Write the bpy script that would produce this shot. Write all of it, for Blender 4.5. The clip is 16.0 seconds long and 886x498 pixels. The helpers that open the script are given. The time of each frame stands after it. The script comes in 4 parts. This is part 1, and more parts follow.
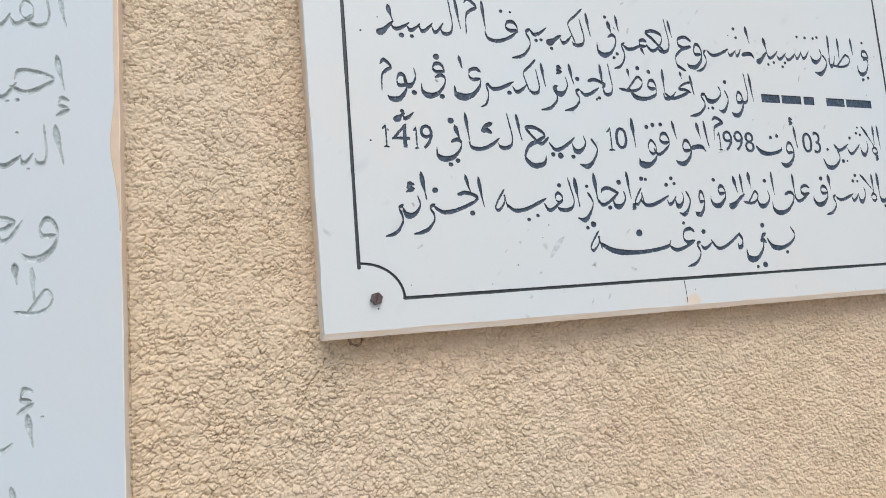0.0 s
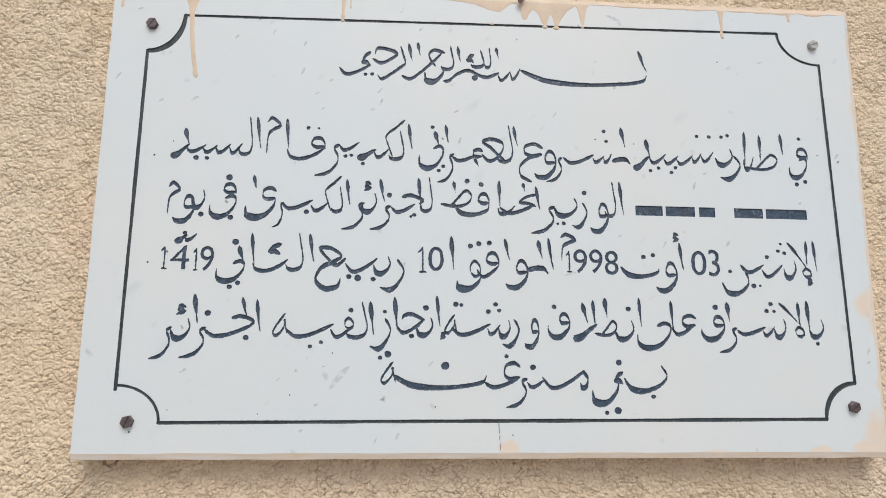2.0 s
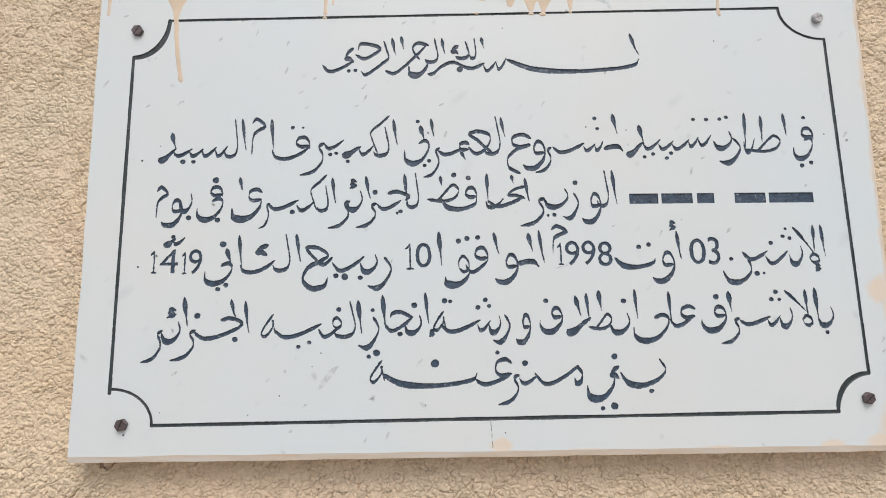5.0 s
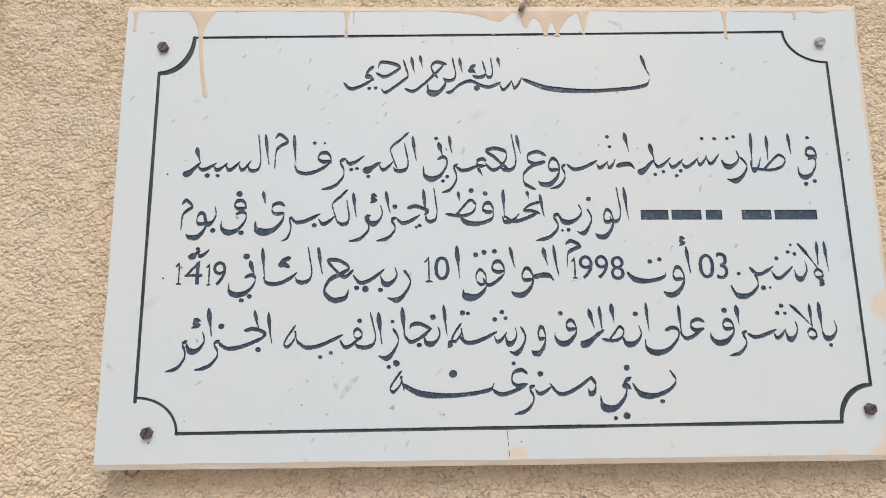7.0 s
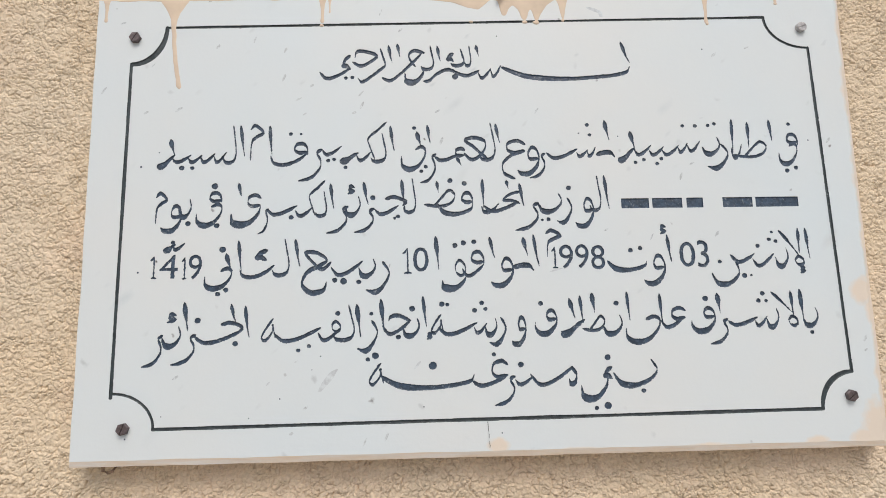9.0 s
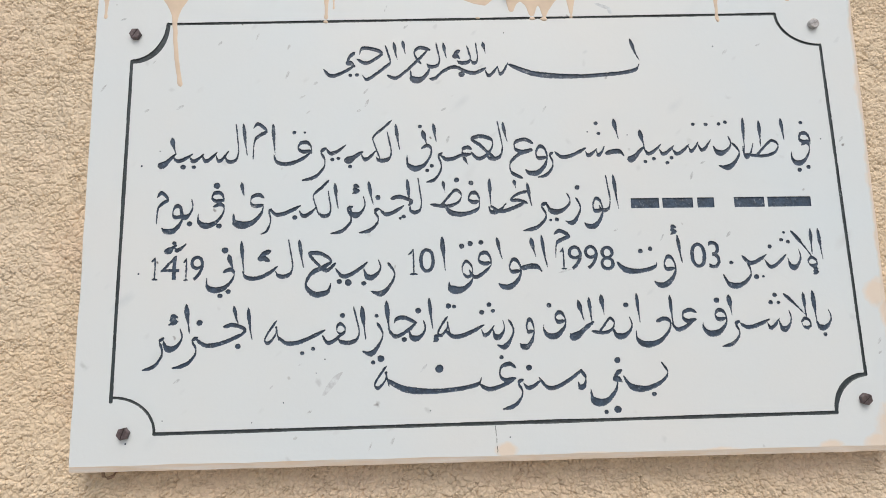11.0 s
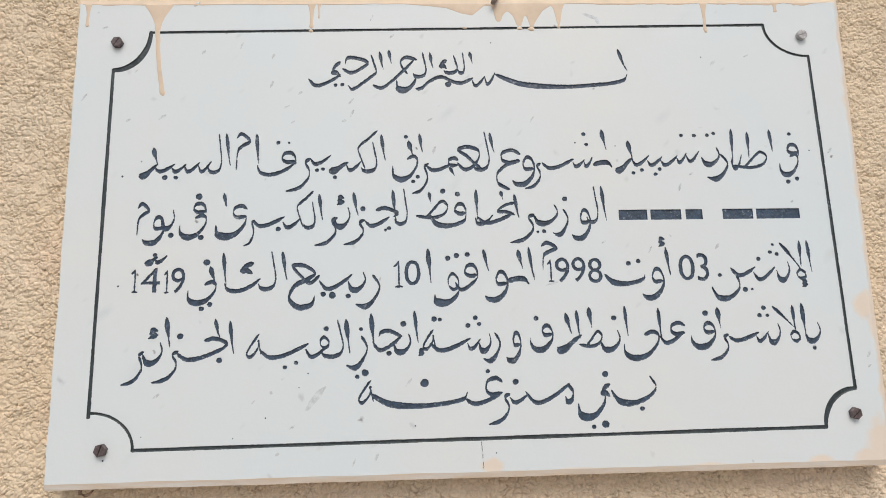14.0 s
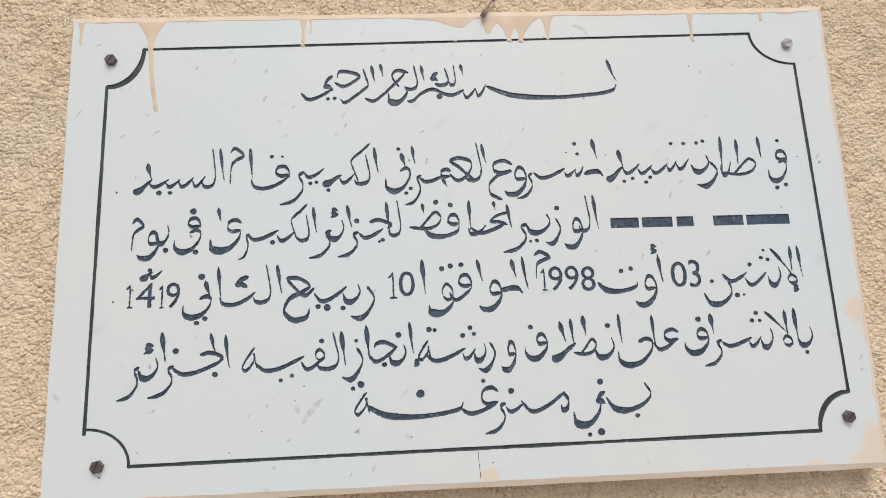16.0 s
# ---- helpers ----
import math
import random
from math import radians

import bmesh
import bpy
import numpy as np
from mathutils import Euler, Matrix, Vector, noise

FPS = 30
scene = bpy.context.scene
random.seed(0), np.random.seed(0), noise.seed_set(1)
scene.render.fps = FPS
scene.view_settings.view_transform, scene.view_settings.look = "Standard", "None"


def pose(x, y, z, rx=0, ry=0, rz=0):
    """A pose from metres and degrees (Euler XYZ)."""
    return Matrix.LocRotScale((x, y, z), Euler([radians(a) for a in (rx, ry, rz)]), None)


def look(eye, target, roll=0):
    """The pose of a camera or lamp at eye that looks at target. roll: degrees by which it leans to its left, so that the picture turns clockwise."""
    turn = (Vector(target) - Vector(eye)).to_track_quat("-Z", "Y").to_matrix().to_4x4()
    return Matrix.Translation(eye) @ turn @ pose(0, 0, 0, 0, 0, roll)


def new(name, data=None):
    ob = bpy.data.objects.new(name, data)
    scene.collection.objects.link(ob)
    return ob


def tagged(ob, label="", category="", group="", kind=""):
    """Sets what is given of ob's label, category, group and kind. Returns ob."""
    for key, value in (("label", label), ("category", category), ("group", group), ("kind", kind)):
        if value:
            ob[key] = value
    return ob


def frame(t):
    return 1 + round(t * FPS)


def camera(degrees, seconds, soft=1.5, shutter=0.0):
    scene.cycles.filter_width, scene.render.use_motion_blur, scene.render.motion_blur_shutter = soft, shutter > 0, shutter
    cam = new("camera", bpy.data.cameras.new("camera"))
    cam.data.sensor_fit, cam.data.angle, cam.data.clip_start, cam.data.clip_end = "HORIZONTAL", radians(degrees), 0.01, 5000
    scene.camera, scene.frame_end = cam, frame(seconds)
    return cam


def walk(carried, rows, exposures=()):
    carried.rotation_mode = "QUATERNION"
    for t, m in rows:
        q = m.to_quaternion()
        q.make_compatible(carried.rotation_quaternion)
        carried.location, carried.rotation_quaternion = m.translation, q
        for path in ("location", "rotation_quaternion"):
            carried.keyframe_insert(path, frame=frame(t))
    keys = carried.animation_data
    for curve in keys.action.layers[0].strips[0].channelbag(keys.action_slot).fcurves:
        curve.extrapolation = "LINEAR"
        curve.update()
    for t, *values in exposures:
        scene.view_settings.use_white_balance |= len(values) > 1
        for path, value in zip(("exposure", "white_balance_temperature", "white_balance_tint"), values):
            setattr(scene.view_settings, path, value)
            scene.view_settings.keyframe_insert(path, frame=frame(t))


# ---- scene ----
cam = camera(73.55, 16.0, soft=0.5)
PATH = [
    (0, (-0.40055, -0.45967, 1.58842), (0.2447, 1.4224, 1.7924), -4.16),
    (0.1, (-0.38888, -0.45829, 1.58868), (0.2331, 1.4307, 1.7899), -3.92),
    (0.2, (-0.37488, -0.45663, 1.58900), (0.2212, 1.4399, 1.7868), -3.64),
    (0.3, (-0.35272, -0.45400, 1.58950), (0.2025, 1.4545, 1.7818), -3.18),
    (0.4, (-0.31655, -0.44971, 1.59032), (0.1716, 1.4784, 1.7738), -2.45),
    (0.5, (-0.28389, -0.44583, 1.59106), (0.1460, 1.4995, 1.7664), -1.78),
    (0.6, (-0.26076, -0.44757, 1.59421), (0.1409, 1.5046, 1.7534), -1.62),
    (0.7, (-0.21895, -0.45072, 1.59991), (0.1279, 1.5129, 1.7473), -1.34),
    (0.8, (-0.20738, -0.45159, 1.60148), (0.1273, 1.5155, 1.7341), -1.26),
    (0.9, (-0.20116, -0.45206, 1.60233), (0.1253, 1.5157, 1.7462), -1.22),
    (1, (-0.19493, -0.45253, 1.60318), (0.1234, 1.5153, 1.7656), -1.18),
    (1.1, (-0.18848, -0.45663, 1.60834), (0.1494, 1.5066, 1.7821), -1.28),
    (1.2, (-0.17945, -0.46237, 1.61557), (0.1764, 1.4957, 1.8122), -1.43),
    (1.3, (-0.16912, -0.46893, 1.62383), (0.1544, 1.4907, 1.8537), -1.60),
    (1.4, (-0.15708, -0.47658, 1.63347), (0.1230, 1.4842, 1.9078), -1.80),
    (1.5, (-0.15192, -0.47986, 1.63760), (0.1044, 1.4835, 1.9196), -1.88),
    (1.6, (-0.13287, -0.48706, 1.64334), (0.0922, 1.4766, 1.9427), -1.15),
    (1.7, (-0.11636, -0.49329, 1.64831), (0.0861, 1.4702, 1.9640), -0.52),
    (1.8, (-0.10874, -0.49617, 1.65060), (0.0898, 1.4674, 1.9696), -0.23),
    (1.9, (-0.10112, -0.49905, 1.65290), (0.0860, 1.4647, 1.9794), 0.06),
    (2, (-0.08842, -0.50385, 1.65672), (0.0537, 1.4608, 2.0030), 0.54),
    (2.1, (-0.08557, -0.50766, 1.65657), (0.0185, 1.4559, 2.0210), 0.26),
    (2.2, (-0.08273, -0.51146, 1.65643), (0.0172, 1.4524, 2.0186), -0.03),
    (2.3, (-0.07988, -0.51527, 1.65628), (0.0159, 1.4492, 2.0163), -0.31),
    (2.4, (-0.07704, -0.51907, 1.65614), (0.0078, 1.4448, 2.0230), -0.60),
    (2.5, (-0.07419, -0.52288, 1.65599), (-0.0186, 1.4417, 2.0263), -0.88),
    (3, (-0.06279, -0.52327, 1.65768), (0.0132, 1.4470, 1.9929), -0.49),
    (3.5, (-0.05046, -0.51487, 1.65628), (-0.0014, 1.4552, 1.9977), -0.84),
    (4, (-0.04966, -0.50204, 1.65824), (-0.0335, 1.4667, 2.0100), -0.93),
    (4.2, (-0.04851, -0.49513, 1.65814), (-0.0242, 1.4771, 1.9894), -0.89),
    (6.3, (-0.06043, -0.50437, 1.66132), (-0.0222, 1.4665, 1.9992), -0.52),
    (6.5, (-0.06544, -0.50561, 1.66412), (-0.0100, 1.4638, 2.0079), -0.54),
    (7, (-0.07181, -0.51311, 1.66307), (-0.0144, 1.4554, 2.0118), -0.46),
    (7.5, (-0.06760, -0.51178, 1.66063), (-0.0061, 1.4591, 1.9949), -0.54),
    (8, (-0.05707, -0.50727, 1.66092), (0.0378, 1.4628, 1.9925), -1.18),
    (8.5, (-0.05764, -0.50539, 1.66119), (0.0201, 1.4639, 2.0013), -1.33),
    (9, (-0.05764, -0.50776, 1.66120), (0.0164, 1.4638, 1.9892), -1.17),
    (11.3, (-0.06600, -0.49522, 1.66648), (0.0093, 1.4770, 1.9899), -1.17),
    (11.5, (-0.06929, -0.49285, 1.66772), (0.0010, 1.4789, 1.9951), -1.15),
    (12, (-0.06607, -0.48757, 1.66735), (0.0335, 1.4830, 1.9943), -1.06),
    (12.5, (-0.06058, -0.48425, 1.66804), (0.0496, 1.4845, 2.0024), -1.20),
    (13, (-0.05868, -0.48108, 1.66948), (0.0387, 1.4894, 1.9976), -1.36),
    (13.5, (-0.05822, -0.48344, 1.66922), (0.0351, 1.4863, 2.0028), -1.32),
    (14, (-0.05551, -0.49291, 1.67091), (0.0386, 1.4754, 2.0131), -1.19),
    (14.5, (-0.05601, -0.49647, 1.67223), (0.0523, 1.4696, 2.0228), -1.75),
    (15, (-0.05888, -0.49504, 1.67168), (0.0482, 1.4696, 2.0305), -1.56),
    (15.5, (-0.05658, -0.49583, 1.67188), (0.0449, 1.4665, 2.0446), -2.04),
    (16, (-0.05316, -0.49645, 1.67178), (0.0529, 1.4659, 2.0432), -2.15),
]
EXPOSURES = [(0.0, 0.10, 6260, 10), (0.5, 0.09, 6190, 10), (1.0, 0.07, 6110, 10), (1.5, 0.07, 6160, 10), (2.0, 0.08, 6380, 10), (3.5, 0.08, 6450, 10), (16.0, 0.09, 6540, 10)]
walk(cam, [(t, look(eye, target, roll)) for t, eye, target, roll in PATH], EXPOSURES)

# ---- light: bright overcast sky, soft light from above and in front ----
world = bpy.data.worlds.new("sky")
scene.world = world
world.use_nodes = True
wn = world.node_tree
sky = wn.nodes.new("ShaderNodeTexSky")
sky.sky_type, sky.sun_disc = "NISHITA", False
sky.sun_elevation, sky.sun_rotation = radians(50), radians(174)
sky.air_density, sky.dust_density = 1.0, 4.0
wn.links.new(sky.outputs[0], wn.nodes["Background"].inputs[0])
wn.nodes["Background"].inputs[1].default_value = 0.123
sun = new("sun", bpy.data.lights.new("sun", "SUN"))
sun.data.energy, sun.data.angle, sun.data.color = 1.2, radians(40), (1.0, 0.98, 0.95)
sun.matrix_world = look((0.3, -2.75, 3.85), (0, 0, 0))


# ---- materials ----
def material(name, rough=0.6):
    m = bpy.data.materials.new(name)
    m.use_nodes = True
    b = m.node_tree.nodes["Principled BSDF"]
    b.inputs["Roughness"].default_value = rough
    return m, m.node_tree, b


def add(nt, kind, **inputs):
    n = nt.nodes.new("ShaderNode" + kind)
    for key, value in inputs.items():
        n.inputs[key.replace("_", " ")].default_value = value
    return n


def place_coords(nt, scale=(1, 1, 1), turn=(0, 0, 0)):
    c = add(nt, "TexCoord")
    m = add(nt, "Mapping")
    m.inputs["Scale"].default_value = scale
    m.inputs["Rotation"].default_value = turn
    nt.links.new(c.outputs["Object"], m.inputs["Vector"])
    return m.outputs["Vector"]


def noise_of(nt, coords, scale, detail=4, rough=0.55):
    n = add(nt, "TexNoise", Scale=scale, Detail=detail, Roughness=rough)
    nt.links.new(coords, n.inputs["Vector"])
    return n.outputs["Fac"]


def ramp(nt, fac, *stops):
    r = add(nt, "ValToRGB")
    e = r.color_ramp.elements
    while len(e) < len(stops):
        e.new(0.5)
    for el, (at, col) in zip(e, stops):
        el.position, el.color = at, (*col, 1)
    nt.links.new(fac, r.inputs[0])
    return r.outputs[0]


def grey(v):
    return (v, v, v)


def mix(nt, fac, a, b, kind="MIX"):
    n = nt.nodes.new("ShaderNodeMix")
    n.data_type, n.blend_type = "RGBA", kind
    for sock, val in ((n.inputs[0], fac), (n.inputs[6], a), (n.inputs[7], b)):
        if isinstance(val, bpy.types.NodeSocket):
            nt.links.new(val, sock)
        else:
            sock.default_value = (*val, 1) if isinstance(val, tuple) else val
    return n.outputs[2]


def bump(nt, bsdf, height, strength, distance):
    b = add(nt, "Bump", Strength=strength, Distance=distance)
    nt.links.new(height, b.inputs["Height"])
    nt.links.new(b.outputs[0], bsdf.inputs["Normal"])


def reckon(nt, kind, a, b):
    """One sum on two numbers or sockets."""
    n = nt.nodes.new("ShaderNodeMath")
    n.operation = kind
    for sock, val in zip(n.inputs, (a, b)):
        if isinstance(val, bpy.types.NodeSocket):
            nt.links.new(val, sock)
        else:
            sock.default_value = val
    return n.outputs[0]


def stucco_material():
    m, nt, b = material("painted_roughcast", 0.75)
    co = place_coords(nt)
    patches = ramp(nt, noise_of(nt, co, 3.5, 3), (0.35, (0.712, 0.578, 0.408)), (0.65, (0.716, 0.614, 0.468)))
    grain = ramp(nt, noise_of(nt, co, 420, 3), (0.3, grey(0.86)), (0.65, grey(1.0)))
    chalky = ramp(nt, noise_of(nt, co, 90, 4), (0.55, grey(0.0)), (0.8, grey(0.35)))
    pink = ramp(nt, noise_of(nt, co, 7.5, 4, 0.6), (0.52, grey(0.0)), (0.70, grey(0.4)))
    # a redder band with ragged edges around the height of the plaque's foot
    parts = add(nt, "SeparateXYZ")
    nt.links.new(co, parts.inputs[0])
    below = reckon(nt, "MULTIPLY", reckon(nt, "SUBTRACT", parts.outputs[2], 1.515), 14.0)
    below = reckon(nt, "MINIMUM", below, reckon(nt, "MULTIPLY", reckon(nt, "SUBTRACT", 1.63, parts.outputs[2]), 14.0))
    beside = reckon(nt, "MULTIPLY", reckon(nt, "ADD", parts.outputs[0], 0.36), 12.0)
    foot_band = reckon(nt, "ADD", reckon(nt, "MINIMUM", below, beside), reckon(nt, "MULTIPLY", reckon(nt, "SUBTRACT", noise_of(nt, co, 16, 4, 0.6), 0.5), 2.2))
    pink = reckon(nt, "MAXIMUM", pink, ramp(nt, foot_band, (0.0, grey(0.0)), (1.0, grey(0.5))))
    patches = mix(nt, pink, patches, (0.71, 0.545, 0.42))
    col = mix(nt, 1.0, patches, grain, "MULTIPLY")
    col = mix(nt, chalky, col, (0.71, 0.60, 0.47))
    nt.links.new(col, b.inputs["Base Color"])
    b.inputs["Specular IOR Level"].default_value = 0.35
    bump(nt, b, noise_of(nt, co, 600, 3, 0.6), 0.35, 0.001)
    return m


# tan paint soaked into the stone: middle and reach of each stain, in metres
SOAKED = [(0.331, 1.7040, 0.017, 0.017), (0.338, 1.6850, 0.010, 0.022), (0.330, 1.5880, 0.022, 0.030), (0.318, 1.578, 0.020, 0.012), (0.273, 1.577, 0.014, 0.0075),
          (0.004, 1.580, 0.012, 0.009), (0.345, 1.645, 0.009, 0.050), (0.180, 1.575, 0.026, 0.005), (0.075, 1.575, 0.026, 0.004)]


def tan_stains(nt, co, parts, flat):
    """Where tan paint has soaked into the face: patches, and a seam along the right edge and the foot."""
    wild = reckon(nt, "SUBTRACT", noise_of(nt, co, 75, 5, 0.6), 0.5)
    slow = reckon(nt, "SUBTRACT", noise_of(nt, co, 24, 3), 0.5)
    # how far past the line where the seam begins, in units of its softness
    seam = reckon(nt, "SUBTRACT", parts.outputs[0], reckon(nt, "MULTIPLY", parts.outputs[2], 0.0214))
    seam = reckon(nt, "MULTIPLY", reckon(nt, "SUBTRACT", seam, 0.2965), 250.0)
    foot = reckon(nt, "MULTIPLY", reckon(nt, "SUBTRACT", 1.5757, parts.outputs[2]), 300.0)
    foot = reckon(nt, "ADD", foot, reckon(nt, "MULTIPLY", slow, 5.0))
    seam = reckon(nt, "ADD", seam, reckon(nt, "MULTIPLY", slow, 4.0))
    most = reckon(nt, "MAXIMUM", seam, foot)
    for u, v, wide, high in SOAKED:
        m = add(nt, "Mapping")
        m.inputs["Location"].default_value = (-u / wide, -v / high, 0)
        m.inputs["Scale"].default_value = (1 / wide, 1 / high, 1)
        nt.links.new(flat, m.inputs["Vector"])
        far = nt.nodes.new("ShaderNodeVectorMath")
        far.operation = "LENGTH"
        nt.links.new(m.outputs[0], far.inputs[0])
        most = reckon(nt, "MAXIMUM", most, reckon(nt, "MULTIPLY", reckon(nt, "SUBTRACT", 0.85, far.outputs["Value"]), 2.6))
    most = reckon(nt, "ADD", most, reckon(nt, "MULTIPLY", wild, 2.4))
    return ramp(nt, most, (0.0, grey(0.0)), (1.0, grey(0.85)))


def marble_material(name, tone, stained, marked=True, soaked=False):
    m, nt, b = material(name, 0.5)
    co = place_coords(nt)
    cloud = ramp(nt, noise_of(nt, co, 3.2, 4), (0.36, tuple(v * k for v, k in zip(tone, (1.035, 0.995, 0.965)))), (0.64, tuple(v * k for v, k in zip(tone, (0.975, 1.0, 1.015)))))
    # short grey marks leaning one way, only here and there, and sparse dark pits
    parts = add(nt, "SeparateXYZ")
    nt.links.new(co, parts.inputs[0])
    flat = add(nt, "CombineXYZ")
    nt.links.new(parts.outputs[0], flat.inputs[0])
    nt.links.new(parts.outputs[2], flat.inputs[1])

    def spots(scale, turn, near, far, least, dark, under):
        m2 = add(nt, "Mapping")
        m2.inputs["Rotation"].default_value = (0, 0, turn)
        nt.links.new(flat.outputs[0], m2.inputs["Vector"])
        m3 = add(nt, "Mapping")
        m3.inputs["Scale"].default_value = scale
        nt.links.new(m2.outputs[0], m3.inputs["Vector"])
        wob = add(nt, "TexNoise", Scale=2.2, Detail=3.0)
        nt.links.new(m3.outputs[0], wob.inputs["Vector"])
        moved = nt.nodes.new("ShaderNodeMix")
        moved.data_type = "VECTOR"
        moved.inputs[0].default_value = 0.3
        nt.links.new(m3.outputs[0], moved.inputs[4])
        nt.links.new(wob.outputs["Color"], moved.inputs[5])
        spot = add(nt, "TexVoronoi", Scale=1.0)
        spot.voronoi_dimensions = "2D"
        nt.links.new(moved.outputs[1], spot.inputs["Vector"])
        shape = ramp(nt, spot.outputs["Distance"], (near, grey(1.0)), (far, grey(0.0)))
        chosen = ramp(nt, spot.outputs["Color"], (least, grey(0.0)), (least + 0.2, grey(1.0)))
        return mix(nt, mix(nt, 1.0, shape, chosen, "MULTIPLY"), under, dark)

    col = cloud
    if marked:
        col = spots((48, 105, 1), radians(-42), 0.03, 0.15, 0.78, tuple(0.84 * v for v in tone), col)
        col = spots((13, 30, 1), radians(-48), 0.02, 0.12, 0.70, tuple(0.91 * v for v in tone), col)
        col = spots((41, 52, 1), 0.9, 0.03, 0.10, 0.79, tuple(0.68 * v for v in tone), col)
        col = spots((26, 26, 1), 0.3, 0.012, 0.03, 0.62, (0.14, 0.14, 0.14), col)
    if soaked:
        col = mix(nt, tan_stains(nt, co, parts, flat.outputs[0]), col, (0.70, 0.60, 0.485))
    if stained:
        dirt = ramp(nt, noise_of(nt, place_coords(nt, (0.4, 1, 4.5)), 34, 6, 0.68), (0.36, grey(0.15)), (0.62, grey(1.0)))
        col = mix(nt, dirt, col, (0.76, 0.64, 0.50))
    nt.links.new(col, b.inputs["Base Color"])
    b.inputs["Specular IOR Level"].default_value = 0.4
    bump(nt, b, noise_of(nt, co, 260, 4, 0.6), 0.12, 0.0008)
    return m


def letter_paint(name, dark, bare, low, high):
    """Brushed letter paint, worn through to the stone in flecks; also tones carved stone."""
    m, nt, b = material(name, 0.44)
    co = place_coords(nt)
    fine = noise_of(nt, co, 330, 5, 0.7)
    broad = noise_of(nt, co, 22, 2)
    both = add(nt, "Math")
    both.operation = "MULTIPLY_ADD"
    nt.links.new(broad, both.inputs[0])
    both.inputs[1].default_value = 0.25
    nt.links.new(fine, both.inputs[2])
    worn = ramp(nt, both.outputs[0], (low + 0.125, grey(0.0)), (high + 0.125, grey(1.0)))
    tone = ramp(nt, noise_of(nt, co, 170, 4, 0.65), (0.35, dark), (0.68, tuple(2.3 * v for v in dark)))
    nt.links.new(mix(nt, worn, tone, bare), b.inputs["Base Color"])
    bump(nt, b, noise_of(nt, co, 700, 2), 0.3, 0.0006)
    return m


def plain_material(name, colour, rough, metal=0.0, spread=0.25, scale=150):
    m, nt, b = material(name, rough)
    co = place_coords(nt)
    col = ramp(nt, noise_of(nt, co, scale, 4), (0.3, tuple(v * (1 - spread) for v in colour)), (0.7, tuple(min(1, v * (1 + spread)) for v in colour)))
    nt.links.new(col, b.inputs["Base Color"])
    b.inputs["Metallic"].default_value = metal
    bump(nt, b, noise_of(nt, co, scale * 4, 3), 0.2, 0.0005)
    return m


M_STUCCO = stucco_material()
M_MARBLE = marble_material("white_marble", (0.631, 0.689, 0.705), False, soaked=True)
# stained like the real edge, but paler throughout: bounced light put into the colour
M_LIT_EDGE = marble_material("lit_stained_marble_edge", (0.79, 0.79, 0.77), True)
M_MARBLE_OLD = marble_material("pale_grey_marble", (0.56, 0.645, 0.70), False, False)
M_LETTER = letter_paint("navy_letter_paint", (0.020, 0.036, 0.059), (0.30, 0.34, 0.37), 0.59, 0.74)
M_LINE = letter_paint("black_line_paint", (0.019, 0.027, 0.030), (0.33, 0.36, 0.37), 0.66, 0.74)
# bare grey-green stone, darkened in colour to stand for shade in the cuts
M_CARVED_SHADE = letter_paint("carved_bare_stone_shaded", (0.26, 0.305, 0.315), (0.42, 0.47, 0.49), 0.50, 0.68)
M_PAINT = plain_material("tan_wall_paint", (0.63, 0.515, 0.39), 0.65, 0, 0.08, 60)


def lit_side_material():
    """Cut stone, tan with wall paint higher up and bare lower down, both lightened as if lit."""
    m, nt, b = material("lit_partly_painted_stone", 0.6)
    co = place_coords(nt)
    parts = add(nt, "SeparateXYZ")
    nt.links.new(co, parts.inputs[0])
    reach = reckon(nt, "ADD", reckon(nt, "MULTIPLY", reckon(nt, "SUBTRACT", parts.outputs[2], 1.62), 14.0), reckon(nt, "SUBTRACT", noise_of(nt, co, 30, 4), 0.0))
    # both tones are raised here: light on the sides put into the colour
    nt.links.new(ramp(nt, reach, (0.2, (0.80, 0.77, 0.71)), (0.8, (0.80, 0.68, 0.55))), b.inputs["Base Color"])
    bump(nt, b, noise_of(nt, co, 220, 4), 0.25, 0.0008)
    return m


M_LIT_SIDE = lit_side_material()


def mark_material(name, deep, scale):
    """Grey that breaks up into the white of the stone."""
    m, nt, b = material(name, 0.4)
    co = place_coords(nt)
    nt.links.new(ramp(nt, noise_of(nt, co, scale, 5, 0.65), (0.38, (0.622, 0.680, 0.696)), (0.60, deep)), b.inputs["Base Color"])
    b.inputs["Specular IOR Level"].default_value = 0.4
    return m


M_SCRAPE = mark_material("grey_scrape", (0.47, 0.51, 0.53), 170)
M_MARK = mark_material("grey_stone_mark", (0.38, 0.42, 0.43), 330)
M_BOLT = plain_material("rusty_brown_steel", (0.125, 0.10, 0.10), 0.5, 0.5, 0.4, 400)
M_BOLT_PALE = plain_material("grey_steel", (0.42, 0.41, 0.40), 0.45, 0.6, 0.4, 400)
M_TWIG = plain_material("dry_brown_stem", (0.26, 0.20, 0.17), 0.8, 0, 0.4, 300)
M_RUST = plain_material("paint_spattered_wire", (0.34, 0.24, 0.17), 0.7, 0.2, 0.4, 500)
M_GROUND = plain_material("unseen_grey_ground", (0.37, 0.34, 0.30), 0.85, 0, 0.2, 3)
M_CORE = plain_material("wall_core", (0.5, 0.4, 0.3), 0.9, 0, 0.1, 20)


